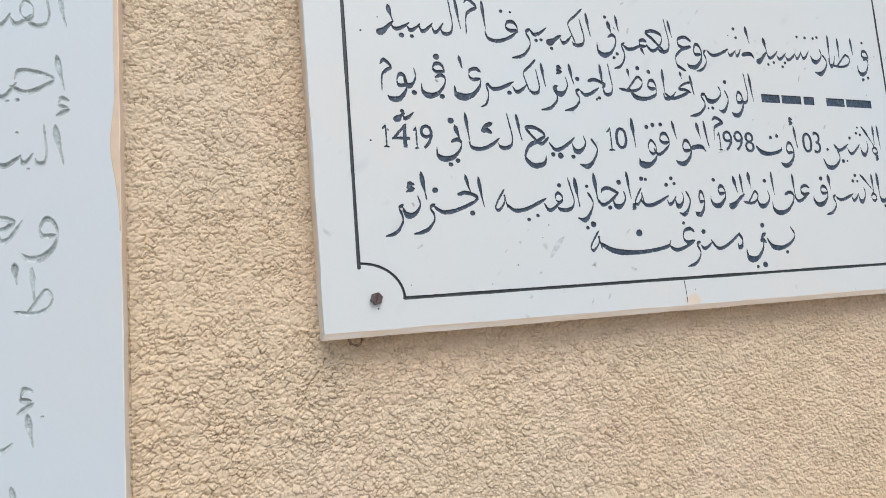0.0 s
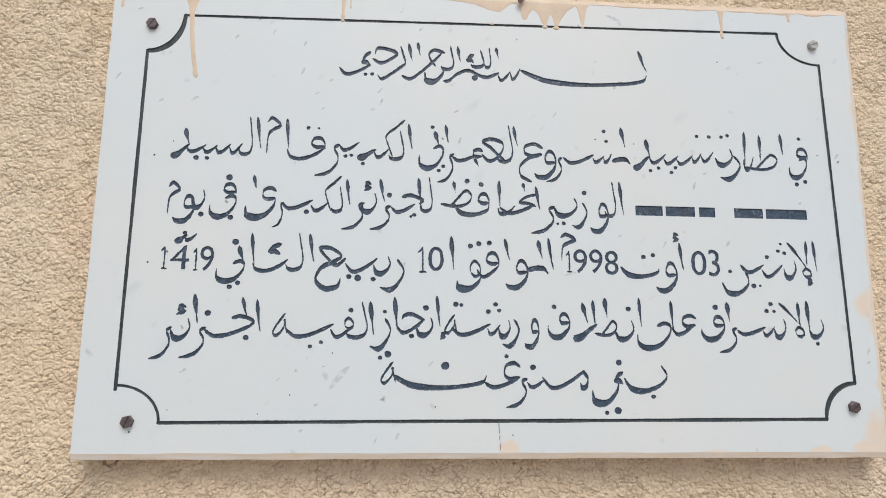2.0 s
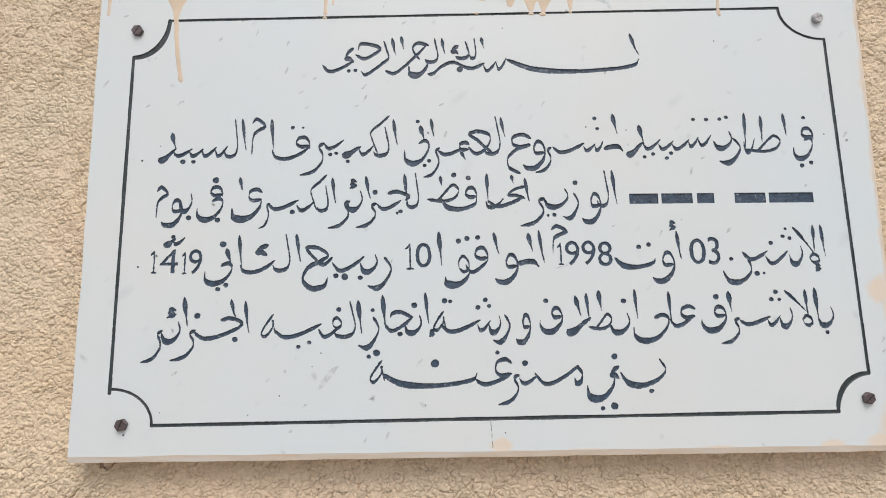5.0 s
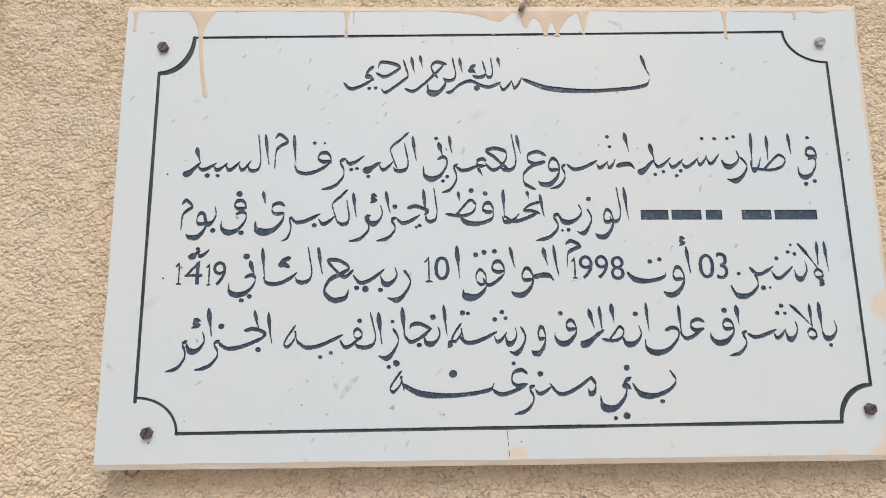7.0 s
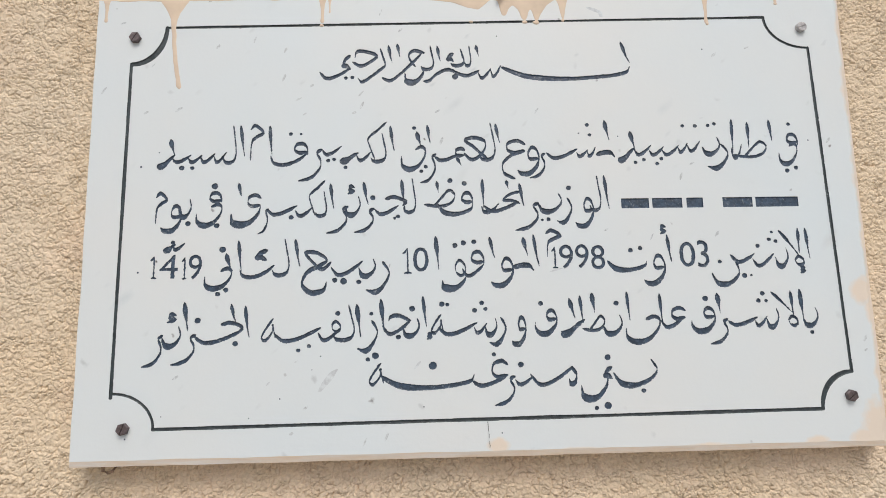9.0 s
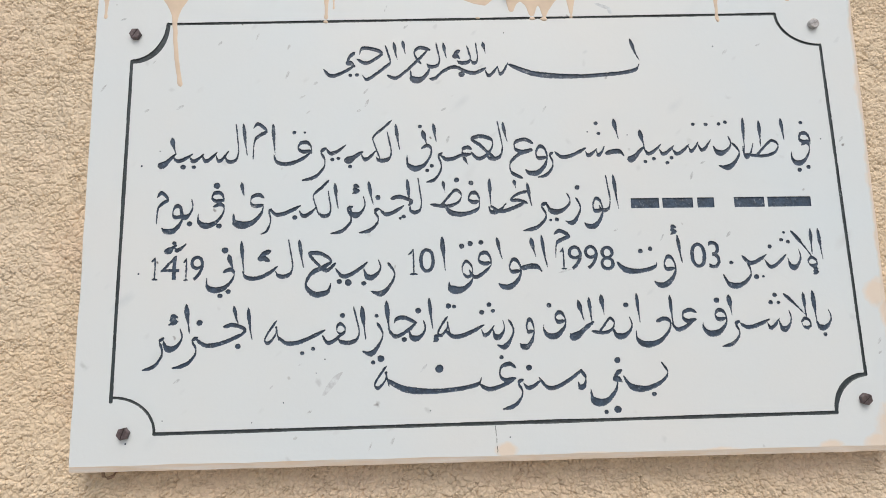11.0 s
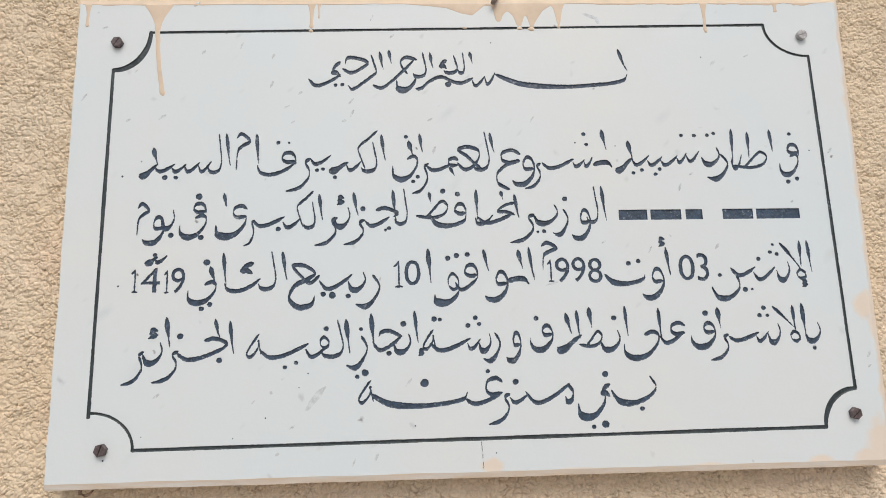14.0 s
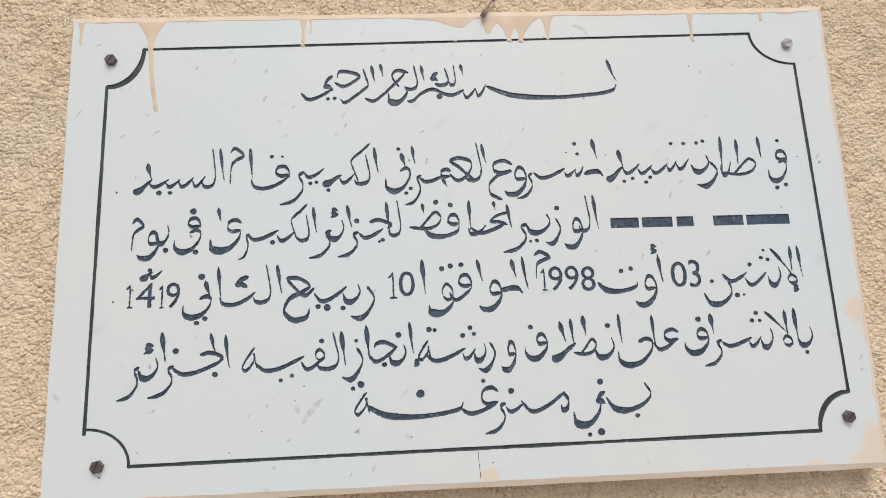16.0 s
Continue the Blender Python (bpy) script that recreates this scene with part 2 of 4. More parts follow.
# ---- building helpers ----
def part(name, bm, mat, parent=None, label="", smooth=False):
    me = bpy.data.meshes.new(name)
    bm.normal_update()
    bm.to_mesh(me)
    bm.free()
    for mm in mat if isinstance(mat, (list, tuple)) else [mat]:
        me.materials.append(mm)
    if smooth:
        me.shade_smooth()
    ob = new(name, me)
    ob.parent = parent
    if label:
        ob["label"] = label
    return ob


def box(bm, x0, y0, z0, x1, y1, z1):
    m = Matrix.Translation(((x0 + x1) / 2, (y0 + y1) / 2, (z0 + z1) / 2)) @ Matrix.Diagonal((x1 - x0, y1 - y0, z1 - z0, 1))
    return bmesh.ops.create_cube(bm, size=1, matrix=m)


BASE = 1.6            # height of the border's lower line over the ground
FACE = 0.0            # the front face of the plaques
WALL_Y = 0.0235       # mean plane of the roughcast


def cells(u, v, size, seed):
    """Nearest and second nearest distance to jittered cell centres, and the nearest cell's own number from 0 to 1."""
    rng = np.random.default_rng(seed)
    n = 256
    jx, jy, own = rng.random((n, n)), rng.random((n, n)), rng.random((n, n))
    a, b = u / size, v / size
    ia, ib = np.floor(a).astype(int), np.floor(b).astype(int)
    d1, d2, pick = np.full(u.shape, 9.0), np.full(u.shape, 9.0), np.zeros(u.shape)
    for dx in (-1, 0, 1):
        for dy in (-1, 0, 1):
            cx, cy = ia + dx, ib + dy
            mx, my = cx % n, cy % n
            d = np.hypot(cx + jx[mx, my] - a, cy + jy[mx, my] - b)
            near = d < d1
            d2 = np.where(near, d1, np.minimum(d2, d))
            pick = np.where(near, own[mx, my], pick)
            d1 = np.where(near, d, d1)
    return d1, d2, pick


def waves(u, v, size, seed):
    """Smooth value noise between -1 and 1."""
    rng = np.random.default_rng(seed)
    n = 256
    val = rng.random((n, n)) * 2 - 1
    a, b = u / size, v / size
    ia, ib = np.floor(a).astype(int), np.floor(b).astype(int)
    fa, fb = a - ia, b - ib
    fa, fb = fa * fa * (3 - 2 * fa), fb * fb * (3 - 2 * fb)
    g = lambda p, q: val[(ia + p) % n, (ib + q) % n]
    return (g(0, 0) * (1 - fa) + g(1, 0) * fa) * (1 - fb) + (g(0, 1) * (1 - fa) + g(1, 1) * fa) * fb


def groove(u, v, line, half, depth):
    """Depth of a crack along a polyline."""
    best = np.full(u.shape, 9.0)
    for (a0, b0), (a1, b1) in zip(line, line[1:]):
        du, dv = a1 - a0, b1 - b0
        t = np.clip(((u - a0) * du + (v - b0) * dv) / (du * du + dv * dv), 0, 1)
        best = np.minimum(best, np.hypot(u - a0 - t * du, v - b0 - t * dv))
    return depth * np.clip(1 - best / half, 0, 1)


def roughcast_height(u, v):
    """Relief of the sprayed roughcast in metres, outwards: rounded grains run together, with creases between some of them."""
    wu = u + 0.0012 * waves(u, v, 0.006, 1) + 0.0005 * waves(u, v, 0.0021, 2)
    wv = v + 0.0012 * waves(u, v, 0.006, 3) + 0.0005 * waves(u, v, 0.0021, 4)
    h = 0.0
    for size, tall, seed in ((0.0064, 0.0011, 5), (0.0040, 0.0009, 6), (0.0025, 0.00045, 11)):
        d1, d2, own = cells(wu, wv * 1.08, size, seed)
        dome = 0.7 * (1 - np.clip(1 - (d2 - d1) / 0.42, 0, 1) ** 2.2) + 0.4 * np.clip(1 - (d1 / 0.85) ** 2, 0, 1)
        h = h + tall * dome * (0.35 + 0.9 * own)
        if seed != 11:
            # here and there the grains have parted
            open_here = np.clip(0.22 + 0.75 * waves(u, v, 0.009, 13 + seed) + 0.5 * waves(u, v, 0.0025, 16 + seed), 0, 1)
            h = h - 0.0021 * np.clip(1 - (d2 - d1) / 0.085, 0, 1) * open_here
    pit1, pit2, own4 = cells(wu, wv * 1.5, 0.0052, 14)
    h = h - 0.0021 * np.clip(1 - pit1 / 0.22, 0, 1) * np.clip(2.2 * own4 - 1, 0, 1)
    h = h + 0.0005 * waves(u, v, 0.012, 7) + 0.0002 * waves(u, v, 0.0016, 8) + 0.0010 * waves(u, v, 0.06, 9)
    # the coat was thrown on coarser towards the foot of the wall
    h = (h - 0.0012) * (0.93 + 0.32 * np.clip((1.60 - v) / 0.06, 0, 1)) + 0.0012
    jag = u + 0.0026 * waves(u, v, 0.008, 21) + 0.0016 * waves(u, v, 0.003, 22)
    for line in CRACKS:
        h = h - groove(jag, v, line, 0.0010, 0.0036) * np.clip(0.85 + 0.7 * waves(u, v, 0.006, 23), 0, 1)
    # the coat is thicker where it meets the carved plaque, and has drawn back from it in places
    gap = np.clip(1 - np.abs(u + 0.4788) / 0.0011, 0, 1) * np.clip(0.45 + 0.9 * waves(u, v, 0.035, 24) + 0.5 * waves(u, v, 0.008, 25) + 0.5 * np.clip((1.72 - v) / 0.1, -1, 1), 0, 1)
    return h - 0.0018 + 0.0075 * np.exp(-np.clip(u + 0.4793, 0, 1) / 0.006) - 0.005 * gap


CRACKS = [
    [(-0.3395, 1.5570), (-0.3492, 1.5442), (-0.3551, 1.5344), (-0.3567, 1.5255), (-0.3636, 1.5182), (-0.3651, 1.5135), (-0.371, 1.498)],
    [(-0.052, 2.030), (-0.0545, 2.017), (-0.056, 2.010), (-0.057, 1.999)],
    [(-0.037, 2.024), (-0.030, 2.016), (-0.024, 2.009), (-0.017, 2.004)],
]


SAG = 0.12


def wall():
    fine = 0.00057
    xs = np.r_[-4.0, -2.0, -1.0, -0.7, np.arange(-0.482, 0.438, fine), 0.6, 1.0, 2.0, 4.0]
    zs = np.r_[0.0, 0.6, 1.1, 1.27, np.arange(1.347, 2.030, fine), 2.2, 2.6, 3.4, 4.5]
    U, V = np.meshgrid(xs, zs)
    inside = (U > -0.4825) & (U < 0.4385) & (V > 1.3465) & (V < 2.0305)
    Y = WALL_Y - np.where(inside, roughcast_height(U, V), 0.0)
    nz, nx = U.shape
    # the grains sag a little as they set
    sag = np.where(inside, SAG * np.clip(WALL_Y - Y + 0.0015, 0, 0.004), 0)
    co = np.stack([U, Y, V - sag], -1).reshape(-1, 3)
    i = (np.arange(nz - 1)[:, None] * nx + np.arange(nx - 1)[None]).ravel()
    quads = np.stack([i, i + 1, i + 1 + nx, i + nx], 1)
    # the coat was left off behind the plaque
    mid_u, mid_v = U.ravel()[i] + fine / 2, V.ravel()[i] + fine / 2
    quads = quads[~((mid_u > -0.333) & (mid_u < 0.325) & (mid_v > 1.59) & (mid_v < 1.968))]
    used = np.zeros(len(co), bool)
    used[quads.ravel()] = True
    renumber = np.cumsum(used) - 1
    co, quads = co[used], renumber[quads]
    me = bpy.data.meshes.new("roughcast")
    me.vertices.add(len(co))
    me.vertices.foreach_set("co", co.ravel())
    me.loops.add(quads.size)
    me.loops.foreach_set("vertex_index", quads.ravel().astype(np.int32))
    me.polygons.add(len(quads))
    me.polygons.foreach_set("loop_start", np.arange(0, quads.size, 4, dtype=np.int32))
    me.update(calc_edges=True)
    me.shade_smooth()
    me.materials.append(M_STUCCO)
    bm = bmesh.new()
    box(bm, -4, WALL_Y + 0.012, 0, 4, WALL_Y + 0.25, 4.5)
    core = part("wall_north", bm, M_CORE)
    tagged(core, "masonry wall with tan painted roughcast", "wall", kind="structure")
    coat = new("roughcast", me)
    coat.parent = core
    coat["label"] = "tan painted coarse roughcast coat"
    return core


# ground stays out of view; added to bounce light up onto wall and plaques
bm = bmesh.new()
bmesh.ops.create_grid(bm, x_segments=8, y_segments=8, size=300)
ground = part("ground", bm, M_GROUND)
tagged(ground, "unseen grey ground before the wall, added for bounced light", "ground", kind="structure")
wall()


# ---- marble plaques ----
def slab(name, corners, thick, bevel, mats, chamfer_of, side_of, closed=True, rough=1.0, face=FACE, shares=(1, 1, 1, 1), hole=None):
    """A slab from its front corners, outer edge, in order bottom left, bottom right, top right, top left; chamfered all round the front.
    chamfer_of, side_of: which material each of the four edges has."""
    bm = bmesh.new()
    centre = Vector((sum(c[0] for c in corners) / 4, sum(c[1] for c in corners) / 4))
    steps = 40
    # how much of the chamfer each edge has, and for each corner that of its upright and its level edge
    sides = [(shares[3], shares[0]), (shares[1], shares[0]), (shares[1], shares[2]), (shares[3], shares[2])]

    def ring(inset, y, wear):
        pts = []
        for k in range(4):
            a, b = Vector(corners[k]), Vector(corners[(k + 1) % 4])
            for s in range(steps):
                p = a.lerp(b, s / steps)
                if s == 0:
                    out = Vector(((-1 if p.x < centre.x else 1) * sides[k][0], (-1 if p.y < centre.y else 1) * sides[k][1]))
                else:
                    e = (b - a).normalized()
                    out = Vector((e.y, -e.x)) * shares[k]
                w = wear * noise.noise((p.x * 45, p.y * 45, y * 900 + k))
                q = p - out * inset - (Vector((e.y, -e.x)) * w if s else Vector((0, 0)))
                pts.append(bm.verts.new((q.x, y, q.y)))
        return pts

    front = ring(bevel, face, 0.0007 * rough)
    lip = ring(0.0, face + bevel * 0.5, 0.0005)
    back = ring(0.0, face + thick, 0.0003)
    n = len(front)
    if hole:
        x0, z0, x1, z1 = hole
        rim = [Vector(c) for c in ((x0, z0), (x1, z0), (x1, z1), (x0, z1))]
        inner = [bm.verts.new((p.x, face, p.y)) for k in range(4) for p in (rim[k].lerp(rim[(k + 1) % 4], s / steps) for s in range(steps))]
        for k in range(n):
            bm.faces.new((front[k], front[(k + 1) % n], inner[(k + 1) % n], inner[k]))
    elif closed:
        bm.faces.new(front)
    for a, b, which in ((front, lip, chamfer_of), (lip, back, side_of)):
        for k in range(n):
            q = bm.faces.new((a[k], b[k], b[(k + 1) % n], a[(k + 1) % n]))
            q.material_index = which[k // steps]
    bm.faces.new(list(reversed(back))).material_index = 0
    bmesh.ops.recalc_face_normals(bm, faces=bm.faces)
    return part(name, bm, mats)


# the part of the face that is engraved: left, foot, right, top
CELL, BLOCK = 0.00035, 8
SHEET = (-0.3220, 1.5890, -0.3220 + CELL * BLOCK * 229, 1.5890 + CELL * BLOCK * 137)
plaque = slab("marble_plaque", [(-0.3435, 1.5715), (0.3365, 1.5715), (0.3455, 1.9925), (-0.3495, 1.9855)], 0.0255, 0.005,
              [M_MARBLE, M_LIT_EDGE, M_PAINT, M_LIT_SIDE], (1, 0, 2, 0), (1, 2, 2, 3), shares=(1, 1, 1, 0.2), hole=SHEET)
tagged(plaque, "white marble plaque with engraved navy Arabic inscription on roughcast wall", "plaque")
OLD_FACE, OLD_EDGE = 0.002, -479.3
old_plaque = slab("carved_plaque", [(-1.15, 1.30), (OLD_EDGE / 1000, 1.30), (OLD_EDGE / 1000, 2.02), (-1.15, 2.02)], 0.030, 0.0006,
                  [M_MARBLE_OLD, M_LIT_EDGE, M_LIT_SIDE], (0, 2, 0, 0), (1, 2, 1, 1), closed=False, rough=0.0, face=OLD_FACE)
tagged(old_plaque, "pale grey marble plaque with unpainted carved lettering", "plaque")


# ---- lettering: a reed-pen alphabet, each shape in a unit square, x to the right and y down ----
ALPHABET = {}
ALPHABET.update({
    "A": [[(0, 0), (0.25, 0.3), (0.6, 0.7), (1, 1)]],
    "W": [[(0.1, 0), (0.3, 0.3), (0.7, 0.7), (1, 1)]],
    "D": [[(0, 0), (0.35, 0.32), (0.7, 0.68), (1, 1)]],
    "l": [[(0.72, 0), (0.86, 0.35), (0.98, 0.7), (0.85, 0.92), (0.5, 1), (0.15, 0.97), (0, 0.86)]],
    "n": [[(0.83, 0), (0.93, 0.25), (1, 0.5), (0.75, 0.68), (0.45, 0.86), (0.15, 1), (0, 0.88)]],
    "J": [[(1, 0), (0.75, 0.6), (0.4, 1), (0.1, 0.85), (0, 0.2)]],
    "u": [[(0.88, 0), (1, 0.4), (0.85, 0.75), (0.5, 1), (0.18, 0.92), (0, 0.5)]],
})
ALPHABET.update({
    "U": [[(1, 0), (0.92, 0.4), (0.65, 0.82), (0.35, 0.95), (0.1, 0.8), (0.04, 0.35)]],
    "v": [[(1, 0), (0.75, 0.45), (0.45, 0.85), (0.2, 0.9), (0, 0.35)]],
    "V": [[(1, 0), (0.7, 0.35), (0.4, 0.75), (0.12, 0.95), (0, 0.75)]],
    "K": [[(1, 0), (0.96, 0.5), (0.8, 0.8), (0.5, 1), (0.2, 0.8), (0, 0)]],
    "g": [[(1, 0), (0.75, 0.35), (0.45, 0.72), (0.2, 0.95), (0, 0.85)]],
    "N": [[(1, 0.1), (0.8, 0.45), (0.62, 0.3), (0.45, 0), (0.25, 0.3), (0.1, 0.8), (0, 0.85)]],
    "B": [[(1, 0.95), (0.8, 0.35), (0.45, 0.3), (0, 0.6)]],
})
ALPHABET.update({
    "r": [[(0.95, 0), (0.75, 0.12), (0.9, 0.38), (0.85, 0.62), (0.5, 0.9), (0, 1)]],
    "R": [[(0.7, 0), (0.92, 0.22), (0.98, 0.42), (0.75, 0.74), (0.4, 0.95), (0, 0.88)]],
    "w": [[(0.95, 0.42), (0.6, 0.44), (0.5, 0.25), (0.66, 0.03), (0.88, 0.1), (1, 0.38), (0.88, 0.7), (0.55, 0.95), (0.2, 0.97), (0, 0.85)]],
    "f": [[(0.95, 0.72), (0.4, 0.78), (0.05, 0.5), (0.25, 0.08), (0.7, 0.05), (0.98, 0.45), (1, 1)]],
    "o": [[(0.15, 0.75), (0.1, 0.35), (0.45, 0), (0.9, 0.3), (0.95, 0.75), (0.55, 1), (0.12, 0.72)]],
    "b": [[(0.5, 0), (0.95, 0.4), (0.85, 0.8), (0.45, 0.95), (0.2, 0.65)]],
})
ALPHABET.update({
    "q": [[(0.95, 0.36), (0.68, 0.4), (0.55, 0.22), (0.68, 0.02), (0.88, 0.08), (1, 0.36), (0.92, 0.65), (0.6, 0.95), (0.25, 0.97), (0.03, 0.75), (0.02, 0.5)]],
    "Y": [[(0.6, 0.12), (0.82, 0), (0.98, 0.15), (0.92, 0.5), (0.65, 0.88), (0.3, 1), (0.05, 0.8), (0.02, 0.4)]],
    "c": [[(1, 0.2), (0.65, 0), (0.2, 0.15), (0.12, 0.55), (0.4, 0.8), (0.98, 0.72)]],
    "E": [[(1, 0.1), (0.68, 0), (0.3, 0.08), (0.3, 0.25), (0.6, 0.32), (0.92, 0.28), (0.45, 0.38), (0.08, 0.6), (0.12, 0.85), (0.55, 1)]],
})
ALPHABET.update({
    "e": [[(1, 0.25), (0.7, 0.42), (0.4, 0.25), (0.15, 0.02), (0.55, 0.03), (0.85, 0.2), (0.6, 0.34), (0.2, 0.5), (0.05, 0.78), (0.35, 0.98), (0.75, 0.92), (0.85, 0.72)]],
    "m": [[(1, 0.95), (0.75, 0.75), (0.4, 0.4), (0.05, 0.12), (0.45, 0), (0.9, 0.15), (0.92, 0.5), (0.65, 0.88), (0.3, 1), (0, 0.7)]],
    "j": [[(0.1, 0.45), (0.2, 0.08), (0.55, 0.08), (1, 0.35), (0.75, 0.72), (0.35, 1), (0, 0.75)]],
    "p": [[(0.45, 1), (0.15, 0.6), (0.08, 0.25), (0.4, 0), (1, 0.15)]],
    "T": [[(0.3, 0.98), (0.55, 0.5), (0.8, 0.1), (0.98, 0.35), (0.88, 0.75), (0.6, 0.95), (0.3, 0.95), (0, 0.85)]],
})
ALPHABET.update({
    "x": [[(1, 0), (0.6, 0.2), (0.12, 0.42), (0.2, 0.65), (0.45, 1)]],
    "h": [[(0.82, 0.0), (0.35, 0.45), (0.05, 0.85), (0.3, 1), (0.75, 0.65), (0.8, 0.3), (0.88, 0.6), (1, 0.95)]],
    "M": [[(0.05, 0.12), (0.4, 0), (0.97, 0.2), (0.5, 0.33), (0.15, 0.5), (0.08, 1)]],
    "z": [[(1, 0), (0.45, 0.3), (0.2, 0.7), (0.6, 0.75), (1, 1)]],
    "1": [[(0.05, 0.2), (0.35, 0.12), (0.55, 0)], [(0.55, 0.02), (0.57, 0.35), (0.58, 0.7), (0.6, 1)], [(0.2, 1), (0.6, 0.985), (1, 1)]],
    "Z": [[(1, 0), (0.45, 0.3), (0.2, 0.7), (0.6, 0.75), (1, 1)]],
})
ALPHABET.update({
    "G": [[(0, 0.3), (0.35, 0.15), (0.7, 0.28), (1, 0.58), (0.8, 0.9)]],
    "y": [[(0, 0.6), (0.12, 0.15), (0.45, 0.05), (0.75, 0.35), (1, 0.65)]],
    "H": [[(0.95, 0.1), (0.4, 0), (0.25, 0.4), (0.9, 0.5)], [(1, 0.62), (0, 1)]],
})
WEDGE, HEAVY, HAIR = "AWD", "UVbBZ", "hxoTz"


def spline(points, per=11):
    """Catmull-Rom through the points."""
    p = [points[0], *points, points[-1]]
    out = []
    for k in range(1, len(p) - 2):
        a, b, c, d = (np.array(q, float) for q in p[k - 1 : k + 3])
        for s in range(per):
            t = s / per
            out.append(0.5 * (2 * b + (c - a) * t + (2 * a - 5 * b + 4 * c - d) * t * t + (3 * b - a - 3 * c + d) * t ** 3))
    out.append(np.array(points[-1], float))
    return np.array(out)


class Pen:
    """Lays strokes into a bmesh on the face of a slab; u and v in millimetres from the middle of the border's lower line."""

    def __init__(self, weight=1.0):
        self.bm, self.weight, self.layer = bmesh.new(), weight, 0

    def ribbon(self, line, half):
        self.layer += 1
        lift = FACE - 0.00025 - 0.00002 * self.layer
        n = len(line)
        d = np.gradient(line, axis=0)
        d /= np.maximum(np.linalg.norm(d, axis=1), 1e-6)[:, None]
        side = np.stack([-d[:, 1], d[:, 0]], 1)
        rows = []
        for k in range(n):
            u, v = line[k]
            ragged = 1 + 0.2 * noise.noise((u * 0.55, v * 0.55, 1.7)) + 0.3 * noise.noise((u * 2.3, v * 2.3, 5.2))
            other = 1 + 0.2 * noise.noise((u * 0.55, v * 0.55, 9.1)) + 0.3 * noise.noise((u * 2.3, v * 2.3, 3.3))
            a, b = line[k] + side[k] * half[k] * ragged, line[k] - side[k] * half[k] * other
            rows.append([self.bm.verts.new((q[0] / 1000, y, BASE + q[1] / 1000)) for q, y in ((a, FACE), (a, lift - 0.0001), (line[k], lift + 0.00006), (b, lift - 0.0001), (b, FACE))])
        for p, q in zip(rows, rows[1:]):
            for s in range(4):
                self.bm.faces.new((p[s], p[s + 1], q[s + 1], q[s]))

    def dot(self, u, v, r):
        self.layer += 1
        y = FACE - 0.00025 - 0.00002 * self.layer
        rim = []
        for k in range(14):
            a = k * math.tau / 14
            w = r * (1 + 0.22 * noise.noise((u + math.cos(a), v + math.sin(a), 2.5)))
            rim.append(self.bm.verts.new(((u + w * math.cos(a)) / 1000, y + 0.00012, BASE + (v + w * math.sin(a)) / 1000)))
        mid = self.bm.verts.new((u / 1000, y, BASE + v / 1000))
        for k in range(14):
            self.bm.faces.new((mid, rim[k], rim[(k + 1) % 14]))


def strokes(name, left, low, right, high):
    """The pen's way and half width along each stroke of a letter drawn into a rectangle."""
    made = []
    for stroke in ALPHABET[name]:
        line = spline([(left + (right - left) * x, high + (low - high) * y) for x, y in stroke])
        d = np.gradient(line, axis=0)
        run = np.r_[0, np.cumsum(np.linalg.norm(np.diff(line, axis=0), axis=1))]
        s = run / run[-1]
        flat = np.abs(d[:, 0]) / np.maximum(np.linalg.norm(d, axis=1), 1e-6)
        half = 0.5 + 1.3 * flat ** 1.4
        if name in WEDGE:
            fat = 1.55 if name == "W" else 1.05
            half = 0.5 + fat * np.exp(-(((s - 0.28) / 0.27) ** 2))
        if name in HEAVY:
            half = half * 1.3
        if name == "1":
            half = np.minimum(half, 0.85)
        if name in HAIR:
            half = half * 0.82
        if name in "uUYqwRVKe":
            half = half * (1 + 0.5 * np.exp(-(((s - 0.74) / 0.2) ** 2)))
        finish = 8.0 if name in "rRn" else 3.4
        begin = 7.0 if name in "vVKJuUgNB" else 2.6
        ends = np.clip(np.minimum(0.12 + s * run[-1] / begin, (1 - s) * run[-1] / finish), 0, 1) ** 0.75
        made.append((line, half * (0.25 + 0.75 * ends)))
    return made


